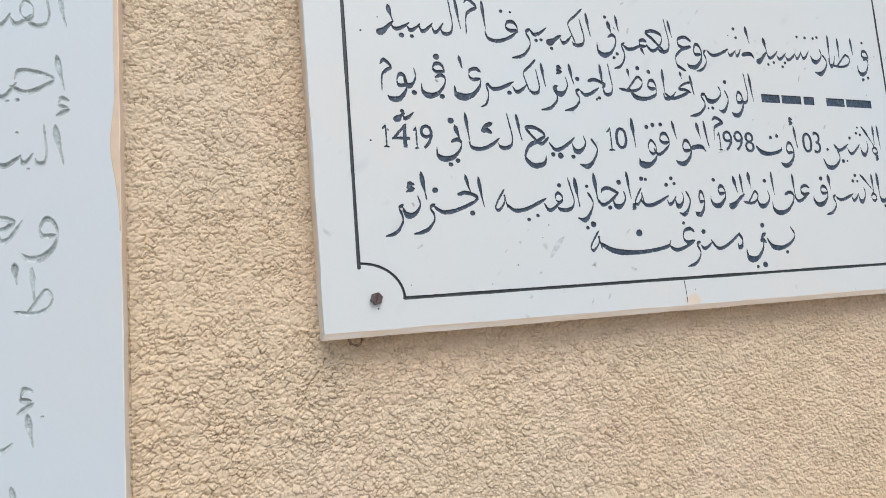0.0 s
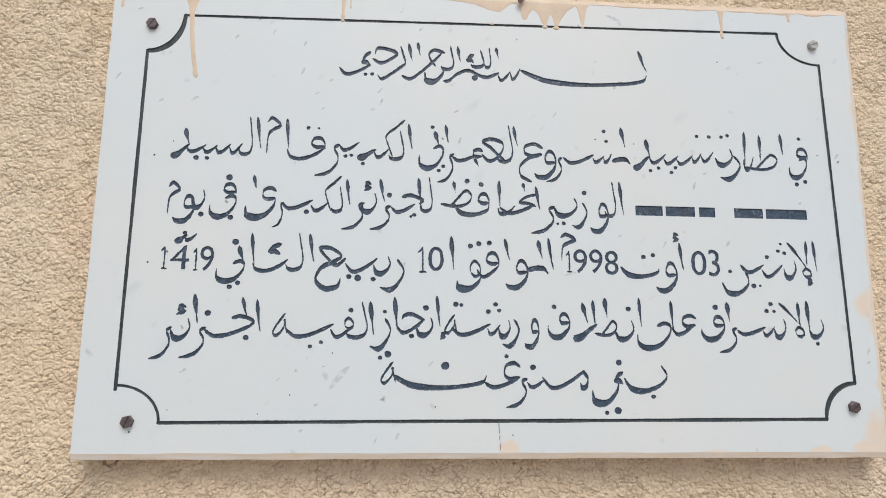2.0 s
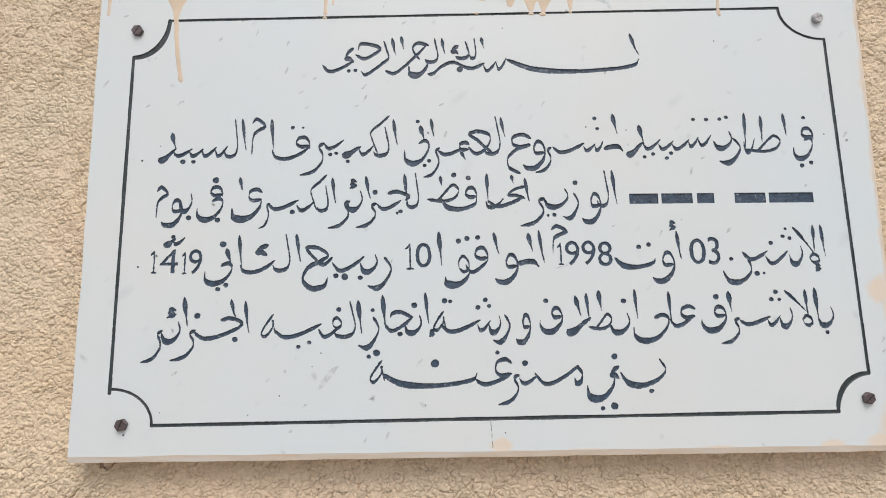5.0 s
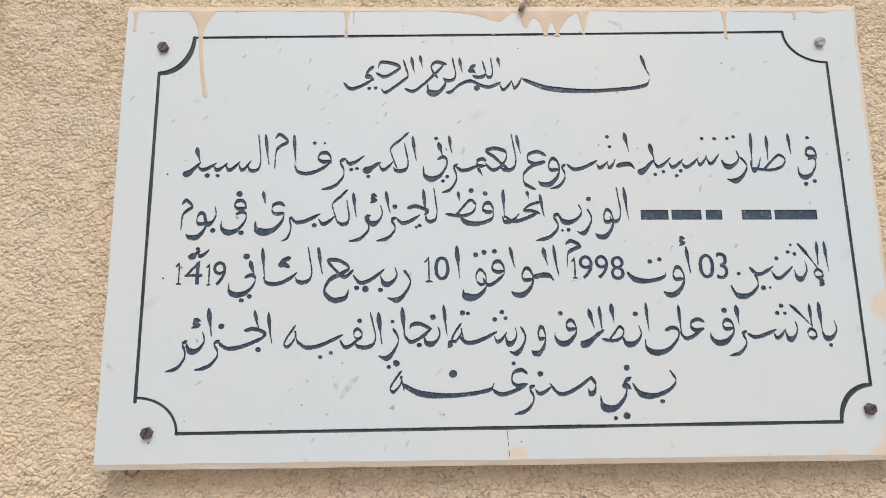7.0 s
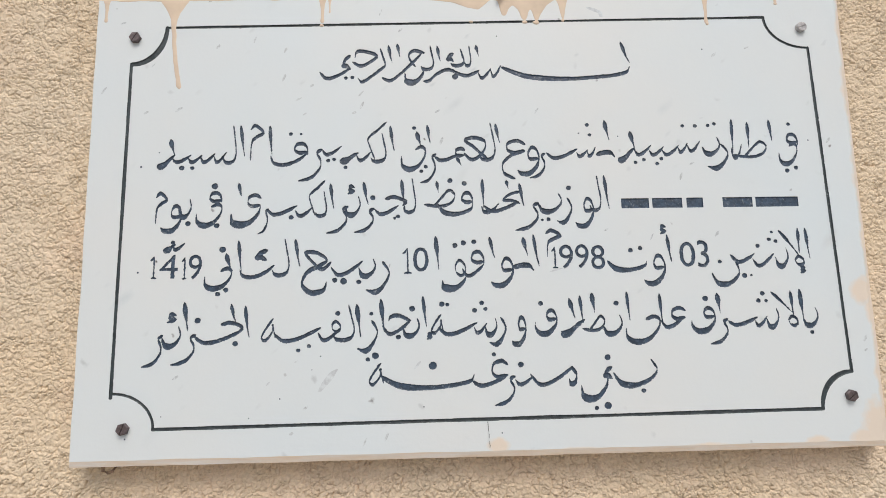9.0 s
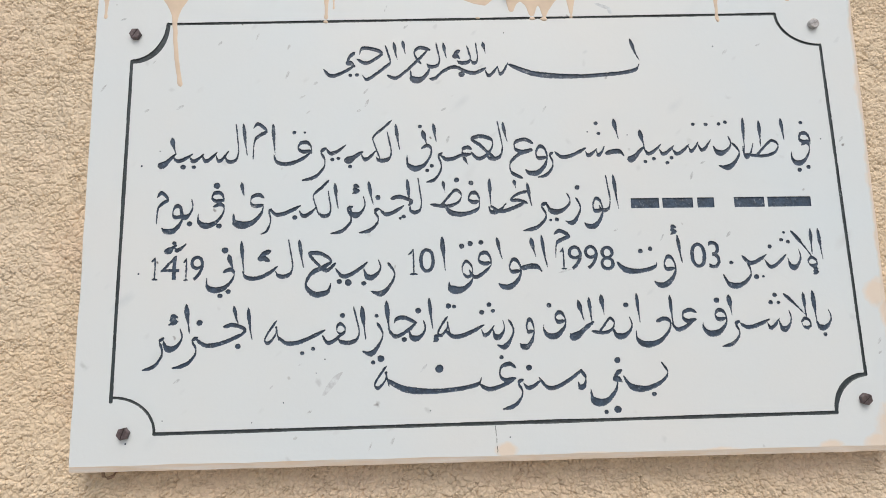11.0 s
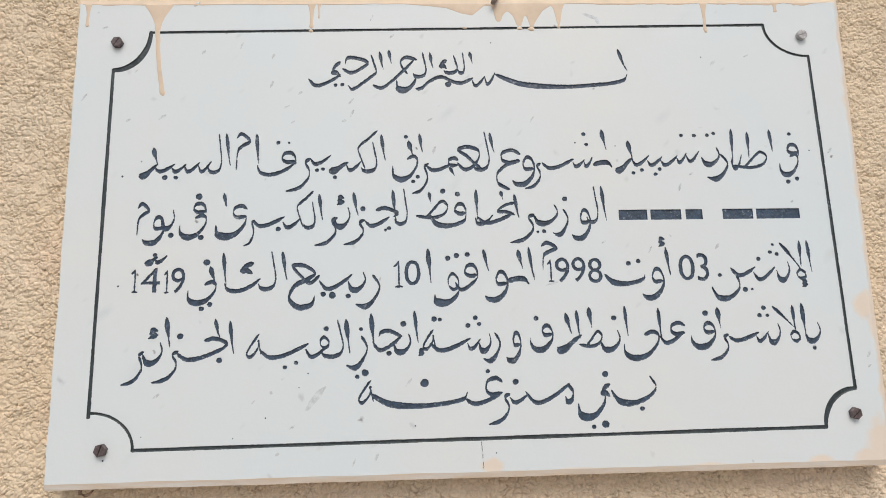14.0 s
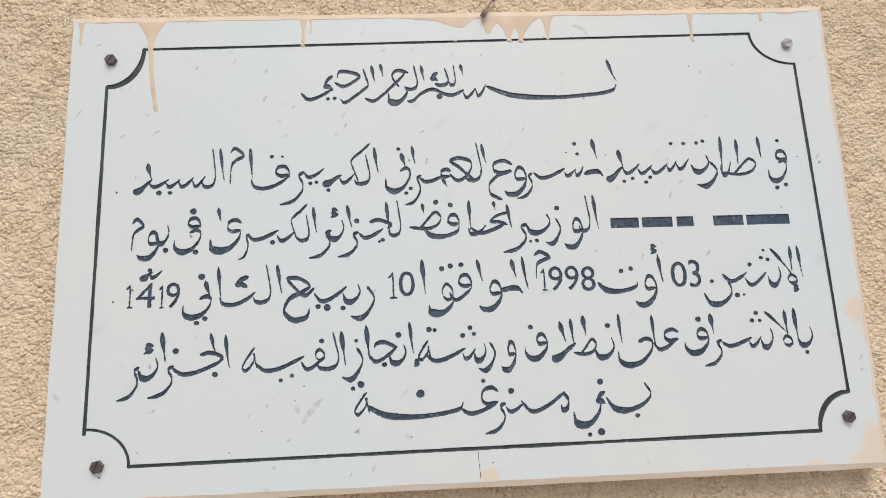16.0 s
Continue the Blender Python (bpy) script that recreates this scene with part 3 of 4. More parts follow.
class Engraving:
    """A fine sheet into which letters are cut with steep sides and a flat floor; u and v in millimetres from the middle of the border's lower line."""

    def __init__(self, left, foot, right, top):
        self.xs = np.linspace(left, right, round((right - left) / CELL) + 1) * 1000
        self.zs = (np.linspace(foot, top, round((top - foot) / CELL) + 1) - BASE) * 1000
        self.U, self.V = np.meshgrid(self.xs, self.zs)
        self.inside = np.full(self.U.shape, -9.0)   # how far within a stroke, in millimetres
        self.owner = np.full(self.U.shape, -1)
        self.cuts = []

    def begin(self, name, mat, parent=-1):
        self.cuts.append((name, mat, parent))
        return len(self.cuts) - 1

    def window(self, u0, v0, u1, v1):
        i0, i1 = np.searchsorted(self.xs, (u0, u1))
        j0, j1 = np.searchsorted(self.zs, (v0, v1))
        return slice(j0, j1), slice(i0, i1)

    def put(self, cut, where, values):
        better = values > self.inside[where]
        self.inside[where] = np.where(better, values, self.inside[where])
        self.owner[where] = np.where(better, cut, self.owner[where])

    def stroke(self, cut, line, half):
        run = np.r_[0, np.cumsum(np.linalg.norm(np.diff(line, axis=0), axis=1))]
        at = np.linspace(0, run[-1], max(2, int(run[-1] / 0.25)))
        u, v, h = (np.interp(at, run, q) for q in (line[:, 0], line[:, 1], half))
        for k in range(0, len(at), 36):
            a, b, c = (q[k : k + 37, None, None] for q in (u, v, h))
            reach = c.max() + 1.2
            where = self.window(a.min() - reach, b.min() - reach, a.max() + reach, b.max() + reach)
            self.put(cut, where, (c - np.hypot(self.U[where] - a, self.V[where] - b)).max(0))

    def dot(self, cut, u, v, r):
        self.stroke(cut, np.array([(u - 0.15, v), (u + 0.15, v)]), np.array([r, r]))

    def bar(self, cut, left, low, right, high):
        where = self.window(left - 1.5, low - 1.5, right + 1.5, high + 1.5)
        a, b = np.abs(self.U[where] - (left + right) / 2) - (right - left) / 2, np.abs(self.V[where] - (low + high) / 2) - (high - low) / 2
        self.put(cut, where, -np.where((a > 0) & (b > 0), np.hypot(a, b), np.maximum(a, b)))

    def shape(self, cut, points, faces):
        """A flat mesh pressed into the stone: points in millimetres, and its triangles."""
        lo, hi = points.min(0), points.max(0)
        where = self.window(lo[0] - 1, lo[1] - 1, hi[0] + 1, hi[1] + 1)
        U, V = self.U[where], self.V[where]
        within, far, sides = np.zeros(U.shape, bool), np.full(U.shape, 9.0), {}
        for f in faces:
            turn = []
            for p, q in zip(f, (*f[1:], f[0])):
                sides[min(p, q), max(p, q)] = sides.get((min(p, q), max(p, q)), 0) + 1
                (a0, b0), (a1, b1) = points[p], points[q]
                turn.append((a1 - a0) * (V - b0) - (b1 - b0) * (U - a0))
            turn = np.array(turn)
            within |= (turn >= 0).all(0) | (turn <= 0).all(0)
        for (p, q), times in sides.items():
            if times == 1:
                (a0, b0), (a1, b1) = points[p], points[q]
                du, dv = a1 - a0, b1 - b0
                t = np.clip(((U - a0) * du + (V - b0) * dv) / max(du * du + dv * dv, 1e-9), 0, 1)
                far = np.minimum(far, np.hypot(U - a0 - t * du, V - b0 - t * dv))
        self.put(cut, where, np.where(within, far, -far))

    def finish(self, slab_ob, mat):
        u, v = self.U / 1000, self.V / 1000
        # letters were cut with an unsteady hand, the border against a rule
        shaky = np.array([0.4 if name == "border_line" else 0.25 if name == "bar" else 1.0 for name, paint, parent in self.cuts])[self.owner]
        phi = self.inside + shaky * np.where(self.inside > -1.2, 0.22 * waves(u, v, 0.0011, 41) + 0.16 * waves(u, v, 0.0032, 42) + 0.04, 0)
        deep = 1.05 * np.clip(phi / 0.48, 0, 1) * (1 + 0.18 * waves(u, v, 0.0015, 43) + 0.2 * waves(u, v, 0.006, 44))
        # pull the grid onto the outline
        cell = CELL * 1000
        gv, gu = np.gradient(phi, cell)
        size = np.maximum(gu * gu + gv * gv, 0.2)
        near = np.abs(phi) < 0.6 * cell
        push = np.where(near, np.clip(-phi / size, -0.45 * cell, 0.45 * cell), 0)
        co = np.stack([(self.U + push * gu) / 1000, FACE + deep / 1000, BASE + (self.V + push * gv) / 1000], -1).reshape(-1, 3)
        nz, nx = phi.shape
        bz, bx = (nz - 1) // BLOCK, (nx - 1) // BLOCK
        live = np.zeros((bz, bx), bool)
        for dz in range(BLOCK + 1):
            for dx in range(BLOCK + 1):
                live |= phi[dz : dz + bz * BLOCK : BLOCK, dx : dx + bx * BLOCK : BLOCK] > -0.6
        j, i = np.nonzero(~live)
        a = j * BLOCK * nx + i * BLOCK
        plain = np.stack([a, a + BLOCK, a + BLOCK * nx + BLOCK, a + BLOCK * nx], 1)
        j, i = np.nonzero(np.kron(live, np.ones((BLOCK, BLOCK), bool)))
        a = j * nx + i
        quads = np.stack([a, a + 1, a + 1 + nx, a + nx], 1)
        at = phi.ravel()[quads]
        cut = np.where(at.mean(1) > 0, self.owner.ravel()[quads[np.arange(len(quads)), at.argmax(1)]], -1)
        sheet_part("engraved_face", co, np.r_[plain, quads[cut < 0]], mat, slab_ob, False)
        made = {-1: slab_ob}
        order = np.argsort(cut, kind="stable")
        first, last = np.searchsorted(cut[order], np.arange(len(self.cuts))), np.searchsorted(cut[order], np.arange(len(self.cuts)), "right")
        for k, (name, paint, parent) in enumerate(self.cuts):
            if last[k] > first[k]:
                made[k] = sheet_part(name, co, quads[order[first[k] : last[k]]], paint, made.get(parent, slab_ob), True)


def sheet_part(name, co, quads, mat, parent, smooth):
    """Some of the faces of a grid as a part of its own."""
    used, index = np.unique(quads, return_inverse=True)
    me = bpy.data.meshes.new(name)
    me.vertices.add(len(used))
    me.vertices.foreach_set("co", co[used].ravel())
    me.loops.add(quads.size)
    me.loops.foreach_set("vertex_index", index.ravel().astype(np.int32))
    me.polygons.add(len(quads))
    me.polygons.foreach_set("loop_start", np.arange(0, quads.size, 4, dtype=np.int32))
    me.update(calc_edges=True)
    if smooth:
        me.shade_smooth()
    me.materials.append(mat)
    ob = new(name, me)
    ob.parent = parent
    return ob


engraving = Engraving(*SHEET)


def painted_word(*items):
    """Each letter is a part of the plaque; its dots belong to the letter nearest to them."""
    letters = []
    for kind, *where in items:
        if kind != "dot":
            cut = engraving.begin("letter", M_LETTER)
            for line, half in strokes(kind, *where):
                engraving.stroke(cut, line, half)
            letters.append(((where[0] + where[2]) / 2, (where[1] + where[3]) / 2, cut))
    for kind, *where in items:
        if kind == "dot":
            u, v, r = where
            owner = min(letters, key=lambda q: abs(q[0] - u) + 0.5 * abs(q[1] - v))[2]
            engraving.dot(engraving.begin("dot", M_LETTER, owner), u, v, r)


CUTS = []


def carved_word(*items):
    """Notes the strokes of a carved word; carve() cuts them all into the stone."""
    for kind, *where in items:
        if kind == "dot":
            u, v, r = where
            CUTS.append((np.array([(u - 0.2, v), (u, v), (u + 0.2, v)]), np.full(3, r)))
        else:
            CUTS.extend(strokes(kind, *where))


def carve():
    """The front face of the old plaque as a fine sheet with V-cut letters in it."""
    fine = 0.00045
    xs = np.r_[-1.1494, -0.9, -0.7, np.arange(-0.568, -0.484, fine), OLD_EDGE / 1000 - 0.0006]
    zs = np.r_[1.3006, 1.40, np.arange(1.455, 1.87, fine), 1.95, 2.0194]
    U, V = np.meshgrid(xs, zs)
    deep = np.zeros(U.shape)
    for line, half in CUTS:
        at, many = np.arange(len(line)), np.linspace(0, len(line) - 1, len(line) * 6)
        line = np.stack([np.interp(many, at, line[:, 0]), np.interp(many, at, line[:, 1])], 1)
        half = np.interp(many, at, half)
        for (u, v), h in zip(line, half):
            x, z = u / 1000, BASE + v / 1000
            i0, i1 = np.searchsorted(xs, (x - 0.004, x + 0.004))
            j0, j1 = np.searchsorted(zs, (z - 0.004, z + 0.004))
            d = np.hypot(U[j0:j1, i0:i1] - x, V[j0:j1, i0:i1] - z) * 1000
            deep[j0:j1, i0:i1] = np.maximum(deep[j0:j1, i0:i1], np.clip(h - d, 0, 1.3))
    deep = deep * (1 + 0.25 * waves(U, V, 0.0011, 31))
    co = np.stack([U, OLD_FACE + 0.0011 * deep, V], -1).reshape(-1, 3)
    nz, nx = U.shape
    i = (np.arange(nz - 1)[:, None] * nx + np.arange(nx - 1)[None]).ravel()
    quads = np.stack([i, i + 1, i + 1 + nx, i + nx], 1)
    me = bpy.data.meshes.new("carved_face")
    me.from_pydata(co.tolist(), [], quads.tolist())
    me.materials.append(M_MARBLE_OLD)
    # the cuts get the darker stone, with their shade in its colour
    me.materials.append(M_CARVED_SHADE)
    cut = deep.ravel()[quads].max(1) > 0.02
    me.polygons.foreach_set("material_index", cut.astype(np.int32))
    me.update()
    face = new("carved_face", me)
    face.parent = old_plaque


def numeral(figure, left, low, right, high):
    """A figure in the built-in font, drawn into the given rectangle; the one, which has a foot here, by pen."""
    if figure == "1":
        cut = engraving.begin("numeral", M_LETTER)
        for line, half in strokes("1", left, low, right, high):
            engraving.stroke(cut, line, 1.25 * half)
        return
    cu = bpy.data.curves.new("numeral", "FONT")
    cu.body, cu.resolution_u, cu.offset = figure, 6, 0.0
    tmp = new("numeral", cu)
    bpy.context.view_layer.update()
    me = bpy.data.meshes.new_from_object(tmp.evaluated_get(bpy.context.evaluated_depsgraph_get()))
    bpy.data.objects.remove(tmp)
    co = np.array([v.co[:2] for v in me.vertices])
    lo, hi = co.min(0), co.max(0)
    co = np.array((left, low)) + (co - lo) / (hi - lo) * np.array((right - left, high - low))
    engraving.shape(engraving.begin("numeral", M_LETTER), co, [tuple(p.vertices) for p in me.polygons])
    bpy.data.meshes.remove(me)


def name_bar(left, low, right, high):
    """A plain bar in place of a person's name."""
    engraving.bar(engraving.begin("bar", M_LETTER), left, low, right, high)


# border: four straight lines and four quarter arcs hollowed out at the corners
def border(points, half, wobble=0.25, swell=0.0):
    line = np.array(points, float)
    h = np.array([half * (1 + wobble * noise.noise((u * 0.02, v * 0.02, half))) for u, v in line])
    h = h * (1 - swell + 2 * swell * np.sin(np.linspace(0.25, math.pi - 0.15, len(h))))
    engraving.stroke(engraving.begin("border_line", M_LINE), line, h)


def straight(a, b, n=160):
    return [(a[0] + (b[0] - a[0]) * k / n, a[1] + (b[1] - a[1]) * k / n) for k in range(n + 1)]


def arc(side, flat, n=30):
    """From the upright's end to the level line's end, round the outer corner."""
    cx, cz = side[0], flat[1]
    return [(cx + (flat[0] - cx) * math.sin(k / n * math.pi / 2), cz + (side[1] - cz) * math.cos(k / n * math.pi / 2)) for k in range(n + 1)]


TL, TLs, TR, TRs = (-285.5, 353.5), (-315, 318), (269.5, 364), (309, 333)
BR, BRs, BL, BLs = (282, 3.5), (311, 34), (-278, 0), (-313, 29)
border(straight(BL, BR), 1.45)
border(straight(TL, TR), 1.2)
border(straight((TLs[0] - 0.5, TLs[1]), (BLs[0] - 0.5, BLs[1] - 3)), 1.4)
border(straight(TRs, BRs), 1.35)
border(arc(TLs, TL), 2.1, swell=0.2)
border(arc(TRs, TR), 1.15)
border(arc(BRs, BR), 1.7, swell=0.3)
border(arc(BLs, BL), 1.05)

# heading
painted_word(("A", -76.8, 324.9, -74.5, 337.5), ("A", -85.0, 319.0, -81.6, 335.9), ("n", -112.7, 300.3, -88.2, 332.7), ("j", -117.7, 315.9, -95.6, 331.0), ("Z", -127.7, 312.2, -119.7, 326.2), ("v", -147.4, 303.2, -119.7, 313.9), ("dot", -123.6, 304.2, 1.6), ("dot", -117.7, 304.7, 1.6))
painted_word(("A", -40.3, 320.4, -37.6, 335.2), ("l", -55.3, 312.3, -43.6, 335.7), ("U", -70.7, 298.9, -52.6, 313.5), ("p", -67.4, 315.1, -52.2, 330.8), ("g", -90.7, 300.1, -54.5, 328.2))
painted_word(("A", -4.4, 325.1, -2.2, 336.1), ("l", -15.0, 315.9, -9.4, 335.6), ("l", -27.8, 315.9, -15.6, 332.3), ("Z", -31.4, 320.3, -25.8, 328.0))
painted_word(("A", 130.7, 317.8, 138.5, 339.0), ("K", 18.6, 302.8, 137.7, 314.3), ("v", 8.4, 304.9, 17.6, 315.7), ("v", -2.9, 303.3, 8.3, 312.5), ("N", -53.1, 298.7, -2.5, 312.2), ("dot", -24.3, 305.1, 2.7))
# first line
painted_word(("f", 277.8, 237.2, 287.9, 247.8), ("Y", 269.3, 219.7, 287.1, 238.8), ("dot", 281.4, 257.6, 1.6), ("dot", 275.5, 213.5, 1.9), ("dot", 283.7, 216.0, 1.9))
painted_word(("A", 262.9, 239.0, 264.7, 262.1), ("A", 242.6, 235.6, 242.3, 259.6), ("T", 227.5, 226.0, 258.8, 242.4), ("A", 228.1, 230.0, 227.0, 262.4), ("J", 225.7, 225.7, 235.6, 238.4), ("R", 202.8, 215.0, 222.4, 238.6))
painted_word(("u", 198.7, 229.7, 215.3, 245.0), ("v", 185.2, 232.0, 197.1, 242.0), ("v", 176.3, 231.1, 185.6, 240.1), ("v", 161.6, 228.7, 177.0, 237.6), ("v", 149.8, 228.8, 163.1, 236.7), ("v", 136.0, 229.0, 151.4, 237.9), ("W", 132.9, 234.4, 137.1, 251.7), ("V", 121.9, 224.0, 136.2, 235.5), ("dot", 182.5, 256.5, 1.6), ("dot", 194.0, 256.4, 1.6), ("dot", 206.0, 256.8, 1.6), ("dot", 211.9, 258.3, 1.6), ("dot", 136.6, 222.3, 1.6), ("dot", 144.4, 224.8, 1.6), ("dot", 156.4, 221.0, 1.6), ("dot", 160.4, 225.6, 1.6))
painted_word(("W", 110.1, 243.6, 113.8, 262.1), ("B", 101.6, 227.4, 117.9, 233.7), ("v", 93.1, 228.1, 100.7, 236.4), ("v", 83.5, 228.2, 93.6, 234.5), ("v", 56.2, 226.4, 83.9, 235.2), ("r", 40.6, 208.8, 55.5, 231.4), ("w", 29.8, 212.0, 49.3, 237.7), ("E", 14.9, 208.1, 36.8, 243.6), ("dot", 94.4, 258.0, 1.6), ("dot", 96.3, 248.5, 1.6), ("dot", 86.3, 250.2, 0.8))
painted_word(("A", 10.9, 241.2, 14.6, 259.5), ("l", -4.3, 225.9, 10.2, 260.7), ("m", -18.0, 226.5, 2.4, 246.7), ("c", -26.5, 228.3, -17.6, 236.5), ("D", -25.2, 220.6, -20.5, 228.3), ("v", -44.4, 225.4, -22.7, 231.5), ("r", -57.3, 205.3, -42.7, 231.7), ("A", -50.6, 242.0, -48.0, 258.6), ("W", -60.6, 238.0, -56.0, 252.5), ("Y", -74.3, 217.7, -52.2, 238.6), ("dot", -62.5, 256.2, 1.6), ("dot", -52.4, 220.0, 1.6), ("dot", -56.4, 216.0, 1.6))
painted_word(("A", -83.7, 234.2, -80.1, 258.0), ("x", -105.4, 226.3, -87.3, 261.8), ("l", -101.0, 225.2, -87.4, 251.9), ("v", -113.7, 225.9, -101.1, 234.1), ("V", -127.8, 225.1, -112.7, 233.2), ("dot", -123.4, 220.1, 1.6), ("v", -144.2, 231.4, -127.3, 239.6), ("r", -164.2, 208.1, -143.1, 236.8), ("dot", -138.8, 226.4, 1.6), ("dot", -133.5, 227.3, 1.6))
painted_word(("f", -168.8, 231.3, -156.8, 242.5), ("A", -190.5, 231.2, -187.9, 259.2), ("J", -189.2, 222.9, -157.1, 233.5), ("dot", -172.0, 251.3, 1.6), ("dot", -162.8, 251.2, 1.0), ("M", -207.8, 227.3, -195.8, 259.3))
painted_word(("A", -216.0, 230.0, -211.6, 259.5), ("l", -230.6, 225.2, -219.2, 259.6), ("v", -238.7, 225.3, -228.2, 234.8), ("v", -250.4, 225.5, -237.7, 234.0), ("v", -260.7, 225.6, -249.4, 232.1), ("v", -274.8, 225.8, -258.9, 232.3), ("W", -277.2, 232.4, -272.7, 247.0), ("V", -286.4, 221.5, -272.8, 232.5), ("dot", -266.0, 220.8, 2.1), ("dot", -257.0, 220.7, 1.6))
# second line
painted_word(("A", 106.7, 179.9, 109.9, 210.4), ("l", 92.9, 178.6, 102.9, 210.0), ("w", 79.3, 163.8, 95.6, 189.8), ("R", 63.0, 166.6, 76.4, 190.1), ("dot", 74.3, 199.2, 2.1), ("u", 46.2, 177.8, 67.4, 194.4), ("r", 25.8, 161.4, 47.9, 185.7), ("dot", 55.1, 170.9, 1.6), ("dot", 49.7, 170.5, 1.1))
painted_word(("A", 30.3, 182.3, 34.1, 203.9), ("z", 12.4, 185.5, 30.1, 196.5), ("v", -1.7, 178.2, 28.7, 187.1), ("A", 19.0, 199.1, 20.6, 206.7), ("A", -2.7, 181.5, -1.7, 208.1), ("J", -3.7, 177.9, 11.0, 185.3), ("f", -21.4, 184.7, -11.7, 195.7), ("K", -43.5, 176.5, -11.5, 186.9), ("T", -54.0, 183.2, -26.8, 199.6), ("A", -43.0, 195.7, -41.3, 206.2), ("dot", -31.2, 207.0, 2.1), ("dot", -18.5, 204.3, 2.1))
painted_word(("l", -72.3, 178.7, -61.7, 209.1), ("A", -74.1, 180.8, -71.1, 208.2), ("G", -88.0, 184.0, -70.0, 194.0), ("v", -97.5, 176.7, -77.3, 184.6), ("r", -115.2, 161.4, -97.5, 182.4), ("dot", -77.4, 175.0, 1.6), ("dot", -80.3, 173.6, 1.1), ("dot", -99.3, 192.2, 2.1), ("A", -107.5, 185.9, -103.2, 206.3), ("u", -123.7, 176.8, -110.4, 193.5), ("r", -139.3, 161.0, -120.4, 184.4), ("H", -120.9, 196.0, -115.6, 202.5))
painted_word(("A", -136.3, 183.0, -133.3, 205.3), ("x", -156.1, 176.9, -141.4, 208.0), ("l", -149.0, 176.3, -139.5, 199.0), ("v", -166.4, 176.1, -152.2, 183.9), ("v", -191.3, 177.5, -165.4, 185.8), ("r", -198.1, 161.4, -189.7, 183.2), ("dot", -170.0, 175.4, 1.9), ("c", -208.9, 183.3, -196.7, 195.6), ("U", -222.9, 168.4, -196.8, 185.4), ("A", -216.0, 193.3, -212.8, 206.6))
painted_word(("f", -240.8, 188.3, -230.5, 198.1), ("Y", -251.8, 169.1, -229.5, 187.9), ("dot", -236.6, 204.0, 2.7), ("dot", -233.7, 168.9, 2.1))
painted_word(("u", -266.9, 176.7, -256.2, 192.7), ("w", -281.1, 164.0, -264.1, 187.1), ("dot", -258.3, 170.9, 2.1), ("M", -286.6, 169.9, -276.9, 198.0))
# third line
painted_word(("A", 284.8, 132.6, 286.6, 159.6), ("D", 260.5, 135.0, 277.2, 158.5), ("A", 278.1, 137.3, 277.5, 159.8), ("o", 272.5, 127.0, 281.0, 134.5), ("H", 277.0, 119.9, 281.1, 124.8), ("u", 255.3, 126.2, 266.9, 142.6), ("v", 234.7, 126.1, 253.8, 137.0), ("v", 217.8, 130.0, 236.4, 137.4), ("D", 215.1, 126.3, 221.9, 137.1), ("u", 197.2, 110.9, 221.7, 130.4), ("dot", 254.1, 156.8, 1.1), ("dot", 251.2, 150.3, 1.6), ("dot", 257.1, 148.7, 1.6), ("dot", 240.3, 144.6, 1.9), ("dot", 204.9, 131.0, 1.6), ("dot", 226.0, 118.2, 2.1), ("dot", 232.0, 118.5, 1.0))
painted_word(("A", 159.3, 130.1, 162.3, 155.7), ("H", 153.7, 156.4, 158.7, 163.3), ("w", 136.6, 112.0, 155.8, 137.7), ("K", 104.9, 124.7, 139.9, 133.4), ("dot", 126.2, 142.2, 1.9), ("dot", 134.8, 143.9, 1.9))
painted_word(("M", 51.4, 137.4, 65.1, 160.9))
painted_word(("A", 40.6, 129.5, 44.9, 157.3), ("W", 31.2, 138.4, 35.2, 155.0), ("B", 21.2, 125.9, 39.6, 132.2), ("w", 2.8, 112.5, 22.0, 137.0), ("A", 2.1, 136.2, 6.6, 155.6), ("f", -14.5, 130.7, -3.5, 142.8), ("v", -22.1, 121.3, -3.4, 131.8), ("o", -29.1, 122.0, -19.1, 135.4), ("U", -40.4, 110.3, -19.1, 122.6), ("dot", -28.1, 148.6, 2.1), ("dot", -20.8, 150.8, 2.1), ("dot", -11.6, 151.6, 2.1))
painted_word(("W", -45.1, 127.8, -42.5, 156.7))
painted_word(("R", -104.9, 107.8, -85.2, 135.2), ("u", -111.4, 123.1, -97.3, 137.8), ("v", -135.2, 123.5, -108.6, 135.8), ("e", -160.8, 108.7, -135.2, 144.6), ("dot", -131.9, 120.0, 2.1), ("dot", -124.5, 118.9, 2.7), ("dot", -111.4, 118.1, 1.9))
painted_word(("A", -165.9, 130.7, -161.3, 155.9), ("l", -185.1, 124.9, -170.7, 156.2), ("A", -214.3, 127.2, -211.0, 155.6), ("J", -212.9, 123.6, -183.9, 133.4), ("Z", -200.4, 138.1, -190.3, 146.6), ("Y", -242.3, 114.2, -219.0, 131.4), ("W", -224.9, 129.3, -219.8, 144.4), ("dot", -227.8, 147.8, 2.7), ("dot", -230.4, 109.6, 1.9), ("dot", -223.7, 113.1, 1.9))
painted_word(("V", -277.0, 147.2, -268.5, 152.5), ("v", -270.0, 148.0, -260.5, 153.5), ("dot", -270.0, 154.6, 1.7))
